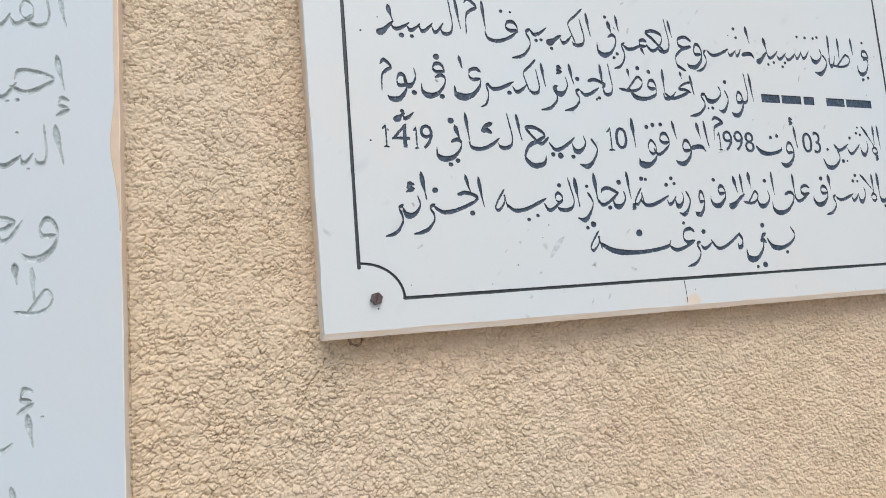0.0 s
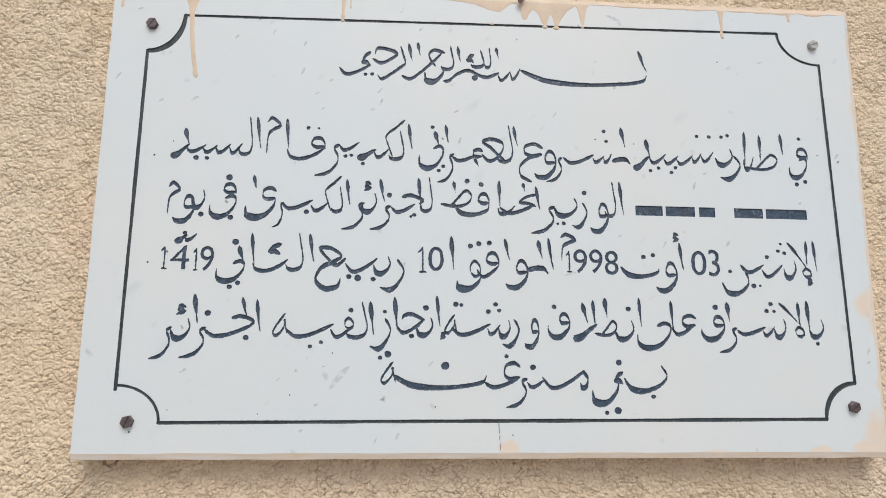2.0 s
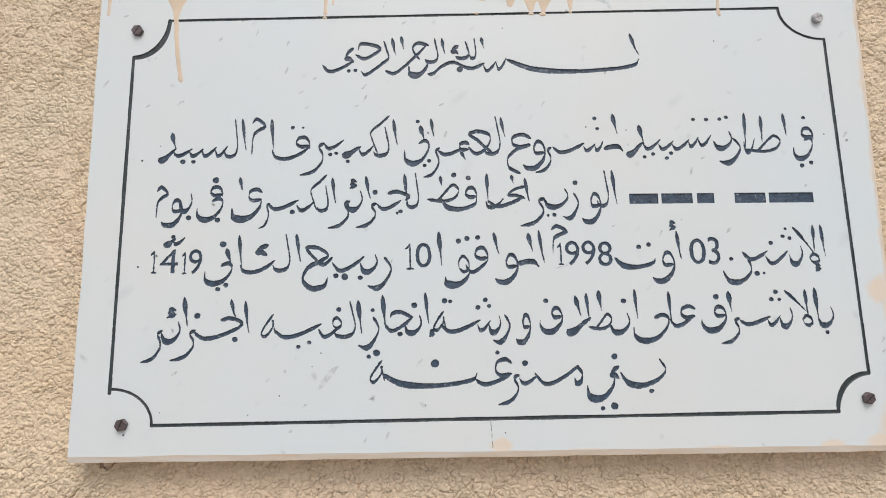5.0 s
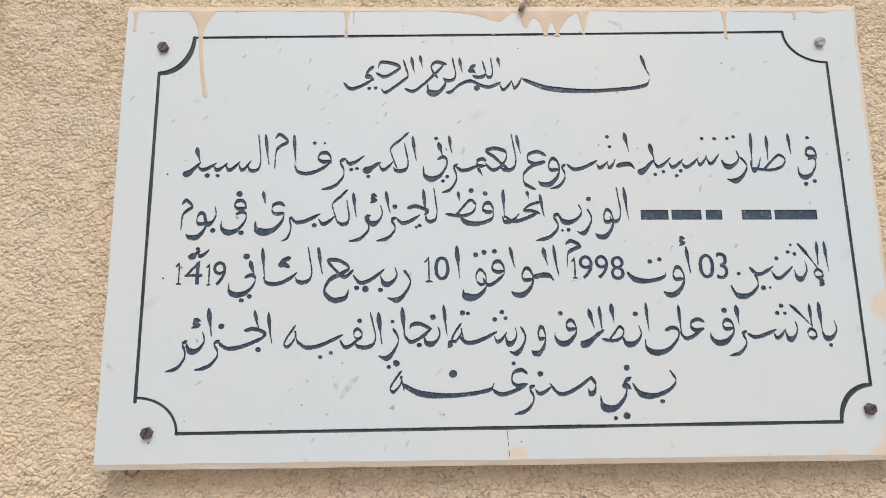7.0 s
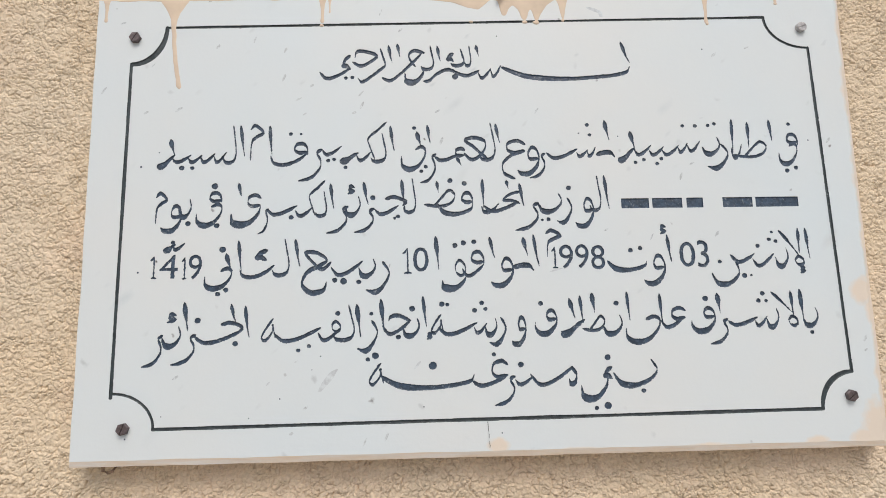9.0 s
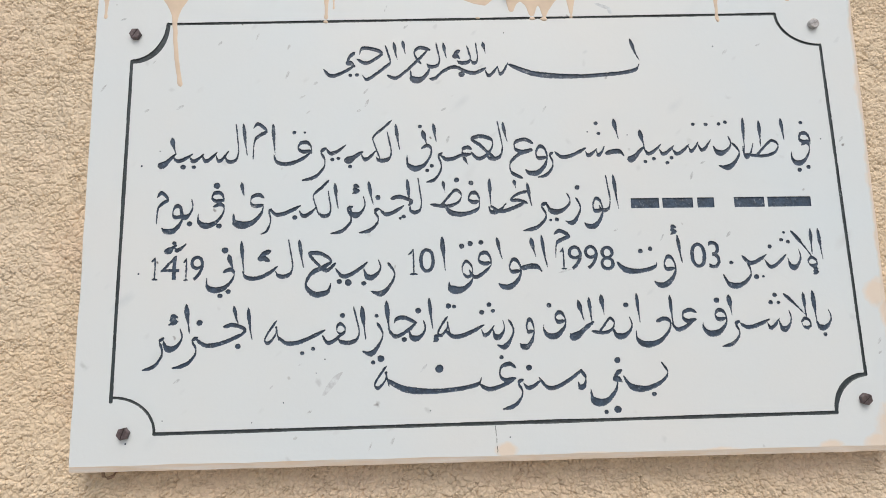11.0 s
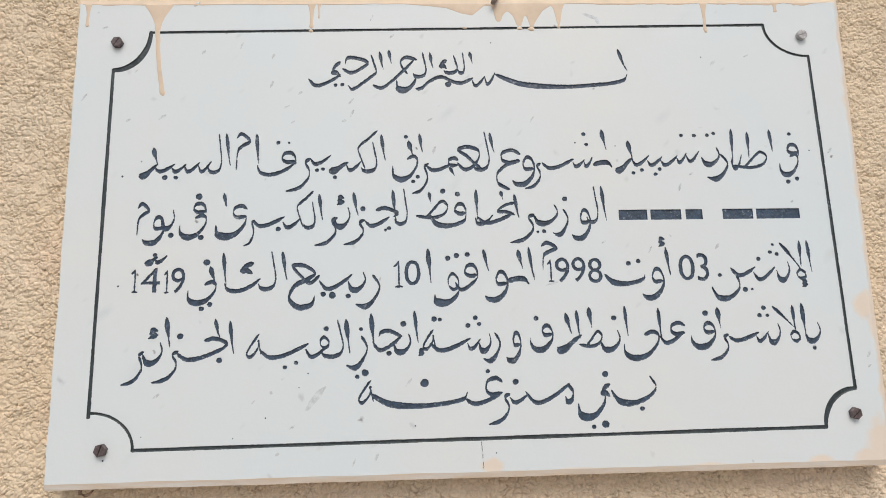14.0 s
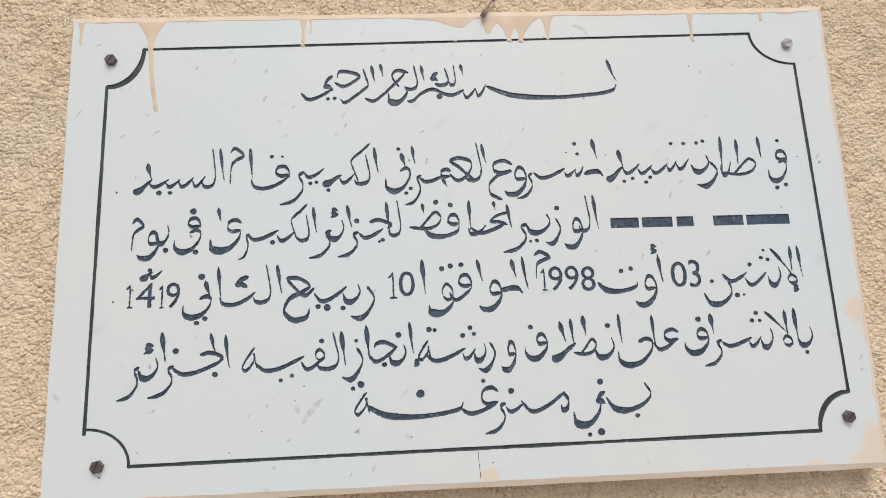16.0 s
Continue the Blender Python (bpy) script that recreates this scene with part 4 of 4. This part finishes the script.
# fourth line
painted_word(("u", 273.8, 73.8, 287.3, 89.1), ("W", 273.1, 76.4, 274.6, 105.2), ("D", 247.7, 85.5, 264.8, 103.3), ("A", 264.9, 81.4, 265.8, 104.0), ("o", 260.5, 73.9, 269.0, 82.0), ("u", 241.4, 73.3, 252.3, 89.0), ("v", 231.0, 74.1, 241.9, 82.1), ("v", 207.3, 75.0, 233.0, 81.7), ("r", 190.7, 59.6, 207.8, 80.8), ("W", 199.3, 85.6, 201.2, 103.3), ("q", 175.1, 70.4, 196.2, 90.7), ("dot", 280.4, 68.0, 1.6), ("dot", 240.0, 102.3, 1.9), ("dot", 235.8, 96.1, 1.9), ("dot", 242.7, 95.9, 1.3), ("dot", 188.8, 98.8, 2.4))
painted_word(("c", 157.0, 79.5, 170.1, 90.9), ("v", 148.5, 74.0, 169.0, 83.4), ("A", 148.4, 77.6, 149.8, 103.7), ("Y", 117.0, 62.6, 147.9, 84.1))
painted_word(("A", 119.7, 80.7, 121.5, 105.4), ("u", 97.6, 69.9, 114.4, 85.8), ("dot", 110.1, 96.1, 2.1), ("T", 79.9, 72.7, 99.6, 86.3), ("W", 89.0, 88.2, 91.1, 105.2), ("A", 78.6, 79.6, 80.8, 103.1), ("V", 61.5, 69.5, 81.5, 82.1), ("W", 68.8, 83.1, 73.9, 101.0), ("q", 38.9, 70.7, 57.9, 91.2), ("dot", 44.5, 97.0, 1.9))
painted_word(("w", 18.6, 62.2, 30.9, 85.8), ("R", -0.3, 61.8, 13.8, 85.4), ("u", -3.9, 71.2, 6.0, 85.1), ("v", -13.4, 72.4, -2.6, 80.7), ("v", -43.8, 71.6, -11.5, 81.3), ("h", -50.2, 73.5, -39.5, 89.2), ("dot", -6.4, 98.4, 1.9), ("dot", -3.3, 93.1, 1.6), ("dot", -12.8, 92.0, 1.9), ("dot", -40.5, 97.9, 2.1), ("dot", -35.8, 97.3, 1.6))
painted_word(("A", -56.8, 77.5, -53.6, 104.4), ("u", -74.0, 71.4, -60.1, 86.1), ("dot", -65.9, 94.4, 2.4), ("y", -86.0, 81.3, -67.4, 89.2), ("v", -91.2, 72.7, -67.5, 84.6), ("W", -92.8, 75.3, -89.8, 103.0), ("R", -111.9, 58.4, -95.4, 84.9), ("dot", -77.8, 70.8, 1.9), ("dot", -100.8, 90.8, 1.6), ("H", -53.3, 68.6, -49.6, 72.8))
painted_word(("W", -113.3, 71.4, -109.6, 98.9), ("l", -132.6, 69.0, -114.7, 98.3), ("o", -134.4, 76.0, -126.6, 84.7), ("v", -145.3, 68.5, -127.1, 78.9), ("v", -182.6, 68.4, -143.5, 79.7), ("h", -193.1, 70.0, -180.9, 88.2), ("dot", -129.0, 91.6, 1.9), ("dot", -152.9, 64.5, 1.6), ("dot", -161.9, 61.2, 1.6))
painted_word(("A", -206.8, 72.8, -202.8, 99.2), ("A", -218.7, 84.9, -214.0, 100.9), ("G", -226.0, 76.5, -208.5, 87.0), ("v", -248.5, 68.2, -210.0, 78.1), ("r", -266.2, 51.3, -246.2, 75.8), ("dot", -246.1, 87.6, 2.4), ("dot", -214.3, 67.8, 2.1), ("W", -258.0, 78.0, -253.6, 102.9), ("u", -275.2, 66.7, -259.7, 82.8), ("r", -290.0, 50.0, -273.6, 75.7), ("H", -270.8, 86.4, -264.1, 93.2))
# last line
painted_word(("u", 104.0, 26.6, 141.6, 47.6), ("Z", 95.4, 32.4, 102.5, 41.9), ("U", 75.1, 15.2, 99.1, 33.7), ("dot", 99.7, 50.2, 2.4), ("dot", 128.8, 21.9, 1.9), ("dot", 97.6, 10.4, 2.9), ("dot", 88.0, 8.5, 1.6))
painted_word(("b", 64.1, 28.0, 72.5, 42.9), ("v", 33.1, 27.7, 69.2, 43.0), ("v", 20.3, 28.9, 35.2, 35.7), ("r", 2.3, 12.6, 20.8, 36.2), ("dot", 25.2, 45.7, 2.4), ("c", -0.7, 32.8, 14.2, 49.0), ("v", -15.9, 28.6, 11.9, 35.8), ("K", -92.4, 28.2, -14.5, 38.4), ("h", -102.9, 31.9, -90.6, 49.2), ("dot", -49.2, 46.3, 3.2), ("dot", 2.6, 54.6, 1.6), ("dot", -97.3, 55.5, 2.7), ("dot", -103.7, 52.6, 1.6))
# carved first
carved_word(("A", -516.4, 206.8, -511.9, 231.3), ("l", -535.2, 206.3, -522.2, 238.2), ("o", -540.9, 209.8, -531.8, 223.9), ("v", -545.9, 206.2, -533.8, 214.0), ("v", -554.4, 204.4, -545.9, 214.2))
# carved second
carved_word(("W", -518.6, 160.3, -513.6, 185.8), ("j", -545.8, 157.7, -520.4, 174.0), ("v", -554.2, 152.9, -542.5, 164.1), ("dot", -547.4, 151.0, 1.1), ("dot", -541.6, 152.1, 1.1))
# carved third
carved_word(("H", -518.5, 141.9, -511.0, 154.2), ("W", -519.8, 106.9, -514.2, 135.0), ("l", -531.3, 107.5, -524.3, 135.4), ("v", -539.8, 107.4, -532.7, 114.5), ("v", -554.0, 105.3, -539.8, 113.1), ("dot", -541.8, 129.0, 0.8), ("dot", -535.3, 103.9, 0.8))
# carved fourth
carved_word(("w", -539.1, 41.4, -518.2, 69.9))
carved_word(("v", -553.8, 53.5, -538.6, 68.7), ("j", -554.5, 62.0, -543.7, 70.3))
# carved fifth
carved_word(("W", -543.3, 25.5, -541.8, 39.8), ("T", -543.0, 4.9, -521.1, 22.2), ("A", -533.4, 11.4, -531.5, 36.3))
# carved sixth
carved_word(("H", -541.4, -58.8, -532.9, -43.7), ("W", -536.3, -81.4, -532.6, -59.5), ("v", -553.2, -81.5, -544.6, -77.3), ("dot", -527.5, -62.2, 0.8))
carved_word(("A", -544.9, -120.9, -541.0, -104.1))
for figure, left, low, right, high in [
    ("0", 169.6, 126.8, 183.5, 148.9),
    ("3", 185.6, 126.0, 195.6, 150.1),
    ("8", 90.8, 125.8, 103.0, 147.2),
    ("9", 77.1, 127.1, 88.8, 148.0),
    ("9", 62.9, 126.5, 75.1, 147.8),
    ("1", 56.1, 127.7, 61.4, 146.1),
    ("1", -73.7, 125.1, -66.1, 146.6),
    ("0", -64.6, 126.2, -51.3, 147.3),
    ("9", -255.9, 122.6, -244.6, 143.6),
    ("1", -261.4, 123.2, -257.3, 141.5),
    ("4", -280.0, 123.6, -265.0, 143.7),
    ("1", -287.7, 123.9, -282.7, 143.0),
]:
    numeral(figure, left, low, right, high)
carve()
for left, right in ((213, 240), (243, 282), (121, 146), (149, 176), (180, 195)):
    name_bar(left, 180, right, 189)
engraving.finish(plaque, M_MARBLE)


# ---- bolts ----
def bolt(u, v, turn, sides, radius, mat, label):
    """A screw with a slotted head: a washer face, and a head in two halves with the slot between them."""
    top = tagged(new("bolt"), label, "bolt", "bolts of the plaque")
    top.matrix_world = Matrix.Translation((u / 1000, FACE, BASE + v / 1000)) @ pose(0, 0, 0, 90, 0, 0) @ pose(0, 0, 0, 0, 0, turn)
    bm = bmesh.new()
    rings = [(radius * 0.99, -0.004), (radius, 0.0), (radius, 0.0022), (radius * 0.97, 0.0026)]
    vs = [[bm.verts.new((r * math.cos(k * math.tau / sides), r * math.sin(k * math.tau / sides), z)) for k in range(sides)] for r, z in rings]
    for a, b in zip(vs, vs[1:]):
        for k in range(sides):
            bm.faces.new((a[k], a[(k + 1) % sides], b[(k + 1) % sides], b[k]))
    bm.faces.new(vs[-1])
    part("shank_face", bm, mat, top)
    gap = 0.0003
    for sign in (1, -1):
        bm = bmesh.new()
        n = 3 if sides == 6 else 12
        rim = [(radius * math.cos(math.pi * k / n), max(gap, radius * math.sin(math.pi * k / n))) for k in range(n + 1)]
        low = [bm.verts.new((x, sign * y, 0.0024)) for x, y in rim]
        mid = [bm.verts.new((x, sign * y, 0.0034)) for x, y in rim]
        cap = [bm.verts.new((x * 0.9, sign * max(gap, y * 0.9), 0.0038)) for x, y in rim]
        for a, b in ((low, mid), (mid, cap)):
            for k in range(n):
                bm.faces.new((a[k], a[k + 1], b[k + 1], b[k]))
            bm.faces.new((a[0], b[0], b[n], a[n]))
        bm.faces.new(cap)
        bmesh.ops.recalc_face_normals(bm, faces=bm.faces)
        part("head_half", bm, mat, top)


bolt(-313, 343, 60, 6, 0.0050, M_BOLT, "dark brown slotted hexagon bolt in a marble plaque")
bolt(-301.3, 1, 72, 6, 0.0050, M_BOLT, "dark brown slotted hexagon bolt in a marble plaque")
bolt(307, 14, 40, 6, 0.0050, M_BOLT, "dark brown slotted hexagon bolt in a marble plaque")
bolt(304, 353, 20, 24, 0.0046, M_BOLT_PALE, "worn grey round slotted screw in a marble plaque")


# ---- wall paint that ran over the plaque ----
coats = [0]


def film(one, other, name, lift=0.00018, parent=None, depth=0.0, mat=None):
    """A thin film of dried paint between two edges, given in millimetres; later coats lie over earlier ones."""
    bm = bmesh.new()
    coats[0] += 1
    lift += 0.000004 * coats[0]
    rows = []
    for (u0, v0), (u1, v1) in zip(one, other):
        row = []
        for s, y in ((0, 0.00003), (0.05, -0.6 * lift), (0.14, -lift), (0.86, -lift), (0.95, -0.6 * lift), (1, 0.00003)):
            row.append(bm.verts.new(((u0 + (u1 - u0) * s) / 1000, FACE + depth + y, BASE + (v0 + (v1 - v0) * s) / 1000)))
        rows.append(row)
    for p, q in zip(rows, rows[1:]):
        for k in range(5):
            bm.faces.new((p[k], p[k + 1], q[k + 1], q[k]))
    for row in (rows[0], rows[-1]):
        bm.faces.new(row)
    bmesh.ops.recalc_face_normals(bm, faces=bm.faces)
    return part(name, bm, mat or M_PAINT, parent or plaque, smooth=True)


def drip(u, top, bottom, wide, shift=0.0, neck=0.35, fall=4):
    """A run of paint: wide where it comes over the edge, a thin neck, a rounded bead at the end."""
    n = 22
    left, right = [], []
    for k in range(n + 1):
        s = k / n
        v = top + (bottom - top) * s
        half = wide / 2 * (neck + (1 - neck) * (1 - s) ** fall)
        if s > 0.8:
            half *= 1 + 0.35 * math.sin((s - 0.8) / 0.2 * math.pi)
        if s > 0.94:
            half *= math.sqrt(max(0.02, 1 - ((s - 0.94) / 0.06) ** 2))
        mid = u + shift * s * s + 0.5 * noise.noise((u, v * 0.12, 4))
        left.append((mid - half, v))
        right.append((mid + half, v))
    film(left, right, "paint_run")


def patch(edge, inner, name="paint_smear", mat=None):
    film(edge, inner, name, mat=mat)


def top_v(u):
    return 385.3 + (u + 349) * 7 / 694 - 4.9


def ragged_band(u0, u1, depth, seed, n=60):
    edge = [(u0 + (u1 - u0) * k / n, top_v(u0 + (u1 - u0) * k / n)) for k in range(n + 1)]
    inner = []
    for u, v in edge:
        s = (u - u0) / (u1 - u0)
        d = depth * (0.55 + 0.6 * noise.noise((u * 0.06, seed, 0)) + 0.3 * noise.noise((u * 0.3, seed, 3))) * min(1, 6 * s, 6 * (1 - s))
        inner.append((u, v - max(0.5, d)))
    patch(edge, inner)


ragged_band(-346, -215, 2.0, 1.0)
ragged_band(-216, -60, 1.6, 2.0)
lower = [(-65.5, 382.9), (-40.2, 380.9), (-24.4, 378.9), (-11.3, 373.7), (-0.8, 371.7), (4.7, 376.6), (10.3, 381.8), (17.7, 381.0), (19.0, 373.7), (20.3, 365.9), (25.0, 365.4), (26.9, 372.3), (31.4, 376.6), (37.0, 370.8), (39.2, 361.6), (44.0, 361.0), (46.1, 370.8), (48.6, 372.6), (50.2, 366.5), (51.4, 360.4), (54.6, 359.9), (56.5, 365.6), (63.6, 376.6), (72.1, 382.5), (74.9, 376.7), (76.7, 362.1), (79.4, 361.6), (81.4, 376.7), (84.7, 384.8), (105.1, 389.9)]
steps = np.linspace(lower[0][0], lower[-1][0], 240)
dip = np.interp(steps, [p[0] for p in lower], [p[1] for p in lower])
dip = np.convolve(np.pad(dip, 2, mode="edge"), np.array([1, 2, 3, 2, 1]) / 9, "valid")
film([(u, top_v(u)) for u in steps], [(u, min(v, top_v(u) - 0.5)) for u, v in zip(steps, dip)], "paint_smear")
ragged_band(98, 215, 3.0, 4.0)
ragged_band(213, 334, 3.5, 5.0)


def bead(u, v, wide, high):
    """A drop of paint dried where a run crossed the engraved line."""
    bm = bmesh.new()
    bmesh.ops.create_uvsphere(bm, u_segments=12, v_segments=8, radius=1)
    for q in bm.verts:
        q.co *= 1 + 0.2 * noise.noise(q.co * 1.3 + Vector((u, v, 0)))
        q.co = (u / 1000 + q.co.x * wide / 2000, FACE + 0.0001 + q.co.y * 0.0009, BASE + v / 1000 + q.co.z * high / 2000)
    part("paint_bead", bm, M_PAINT, plaque, smooth=True)


for u, v, wide, high in ((42, 359.2, 5.5, 3.2), (52.5, 358.8, 6.5, 4.0), (78, 361.0, 3.2, 3.4), (-8, 359.6, 4.0, 2.0), (215, 357.6, 3.4, 3.4), (-146, 355.8, 4.0, 3.0)):
    bead(u, v, wide, high)
drip(-341, top_v(-341), 358.5, 7)
# the longest run: broad at the edge, then a thin thread that drifts sideways
down = np.linspace(top_v(-280), 294, 60)[::-1]
half = np.interp(down, (294, 295, 297, 301, 340, 355, 362, 368, 374, 381), (0.2, 1.6, 2.4, 2.0, 1.9, 2.2, 3.2, 5.5, 9.0, 14.0))
middle = -280 + 8.0 * np.clip((362 - down) / 68, 0, 1) ** 1.7 + np.array([0.5 * noise.noise((0, v * 0.12, 4)) for v in down])
film(list(zip(middle - half, down)), list(zip(middle + half, down)), "paint_run")
drip(-145.5, top_v(-145), 358, 8)
drip(-139, top_v(-139), 368, 4)
drip(214.5, top_v(214), 357.5, 8)
drip(283, top_v(283), 377, 8)


# tan paint along the edge of the old plaque
edge = [(OLD_EDGE - 0.5, 60 + 5 * k) for k in range(66)]
inner = [(OLD_EDGE - 1.2 - min(1, k / 4) * (0.3 + 5.2 * math.exp(-(((v - 122) / 27) ** 2)) + 1.7 * min(1, max(0, v - 130) / 50) + 0.5 * noise.noise((k * 0.13, 3.3, 0))), v) for k, (u, v) in enumerate(edge)]
film(edge, inner, "paint_smear", parent=old_plaque, depth=OLD_FACE)


# wall paint smoothed against the plaque's top and right edges
def fillet(line, name="paint_fillet"):
    """line: points on the plaque's edge and how far the paint reaches out from it, in millimetres, to one side."""
    bm = bmesh.new()
    rows = []
    for (u, v), (ou, ov) in line:
        row = []
        for s, y in ((-0.3, 0.0050), (0.0, 0.0046), (0.3, 0.0075), (0.65, 0.0135), (1.0, 0.0215)):
            w = s * (1 + 0.4 * noise.noise((u * 0.05, v * 0.05, 8.0)) + 0.3 * noise.noise((u * 0.21, v * 0.21, 4.0)) + 0.2 * noise.noise((u * 0.6, v * 0.6, 6.0)))
            row.append(bm.verts.new(((u + ou * w) / 1000, FACE + y + 0.0006 * noise.noise((u * 0.15 + s, v * 0.15, 2)) + 0.0009 * max(0, s) * noise.noise((u * 0.4, v * 0.4, 5 + 2 * s)), BASE + (v + ov * w) / 1000)))
        rows.append(row)
    for p, q in zip(rows, rows[1:]):
        for k in range(4):
            bm.faces.new((p[k], p[k + 1], q[k + 1], q[k]))
    bmesh.ops.recalc_face_normals(bm, faces=bm.faces)
    part(name, bm, M_PAINT, plaque, smooth=True)


fillet([((-349 + 694 * k / 460, 385.3 + 7 * k / 460), (0, 2.5 + 8.0 * min(1, max(0, (k - 150) / 90)))) for k in range(461)])
fillet([((336.5 + 9 * (v + 28) / 421, v), (2.5 + 5 * (v + 28) / 421, 0)) for v in np.linspace(-26, 391, 280)])

# grey scrapes and dark specks on the face
def scrape(u, v, length, wide, slope, name="scrape", mat=None):
    """A flush mark on the stone with an uneven outline."""
    n = 26
    bm = bmesh.new()
    coats[0] += 1
    ring = []
    for k in range(n):
        a = k * math.tau / n
        r = 1 + 0.25 * noise.noise((math.cos(a) * 1.3 + u, math.sin(a) * 1.3 + v, 1)) + 0.18 * noise.noise((math.cos(a) * 3.5 + u, math.sin(a) * 3.5 + v, 7))
        p, q = r * length / 2 * math.cos(a), r * wide / 2 * math.sin(a)
        ring.append(bm.verts.new(((u + p * math.cos(slope) - q * math.sin(slope)) / 1000, FACE - 0.00002 - 0.000001 * coats[0], BASE + (v + p * math.sin(slope) + q * math.cos(slope)) / 1000)))
    bm.faces.new(ring)
    part(name, bm, mat or M_SCRAPE, plaque)


scrape(-137, 36, 25, 5.0, radians(52))
scrape(108, 371.5, 16, 3.5, radians(-20))
scrape(114, 367.5, 7, 4.0, radians(-70))
scrape(60, 126, 12, 1.6, radians(15))
scrape(-62, 47, 9, 2.0, radians(50))
scrape(-186, 34.5, 4, 1.3, radians(45))
scrape(-163, 52, 4, 1.2, radians(25))
# short grey marks in the stone, most of them leaning one way
for k, (u, v) in enumerate(((-296, 317), (-300, 272), (-271, 275), (-338, 293), (-206, 342), (-239, 335), (-154, 297), (-166, 284), (-110, 289), (-179, 305), (-178, 332), (-160, 270),
                            (-325, 358), (-247, 381), (-109, 278), (-92, 369), (-74, 351), (-116, 271), (-41, 272), (49, 272), (-38, 244), (205, 156), (106, 161), (188, 221), (317, 242),
                            (177, 209), (146, 154), (-262, 41), (-166, -6), (-155, 14), (-106, -14), (-88, -10), (218, 326), (250, 333), (326, 52), (327, 62))):
    scrape(u, v, 3.5 + 4 * abs(math.sin(3.7 * k)), 1.2 + 1.2 * abs(math.sin(2.3 * k)), radians(48 + 22 * math.sin(5.1 * k)), "stone_mark", M_MARK)
for u, v, r in ((-301, 222, 0.9), (-298, 129, 0.8), (-176, 22, 0.6), (207.5, 331.5, 0.7), (-299.8, -7, 0.7), (7.5, -9.5, 0.6), (-286, 235, 0.6), (-143, 56, 0.6), (-150, 45, 0.45), (-272, 10, 0.5), (-201, 7, 0.5), (-57, 13, 0.6), (298, 242, 0.7), (122, 247, 0.6), (15, 345, 0.6)):
    pen = Pen()
    pen.dot(u, v, r)
    part("speck", pen.bm, M_LETTER, plaque)

# hairline crack through the lower margin
pen = Pen()
for high, low in ((0, -8), (-10, -13.5), (-16, -21)):
    at = np.linspace(high, low, 14)
    crack = np.array([(-4.3 - v * 0.065 + 0.45 * noise.noise((v * 0.8, 0, 0)), v) for v in at])
    pen.ribbon(crack, 0.11 + 0.10 * np.abs(np.sin(at * 1.9)))
part("crack", pen.bm, M_LINE, plaque)


# ---- small things on the wall ----
def stem(name, points, radii, mat, label, category):
    bm = bmesh.new()
    rings = []
    pts = [Vector(p) for p in points]
    for k, p in enumerate(pts):
        d = (pts[min(k + 1, len(pts) - 1)] - pts[max(k - 1, 0)]).normalized()
        a = d.orthogonal().normalized()
        b = d.cross(a)
        rings.append([bm.verts.new(p + (a * math.cos(q * math.tau / 8) + b * math.sin(q * math.tau / 8)) * radii[k]) for q in range(8)])
    for a, b in zip(rings, rings[1:]):
        for q in range(8):
            bm.faces.new((a[q], a[(q + 1) % 8], b[(q + 1) % 8], b[q]))
    bm.faces.new(rings[0][::-1])
    bm.faces.new(rings[-1])
    bmesh.ops.recalc_face_normals(bm, faces=bm.faces)
    return tagged(part(name, bm, mat, smooth=True), label, category)


stem("twig", [(0.0175, -0.004, 1.981), (0.0195, -0.005, 1.985), (0.022, -0.003, 1.990), (0.026, 0.002, 1.998), (0.031, 0.012, 2.008), (0.034, 0.022, 2.014)],
     [0.0021, 0.0025, 0.0016, 0.0013, 0.0012, 0.001], M_TWIG, "dry brown twig stuck behind the top of the plaque", "twig")
stem("wire_hook", [(-0.3225, 0.020, 1.575), (-0.3225, 0.013, 1.5715), (-0.321, 0.0115, 1.5668), (-0.317, 0.0112, 1.5652), (-0.3135, 0.0115, 1.5665), (-0.3115, 0.014, 1.5705)],
     [0.0014] * 6, M_RUST, "bent paint-spattered rusty wire under the plaque", "wire")
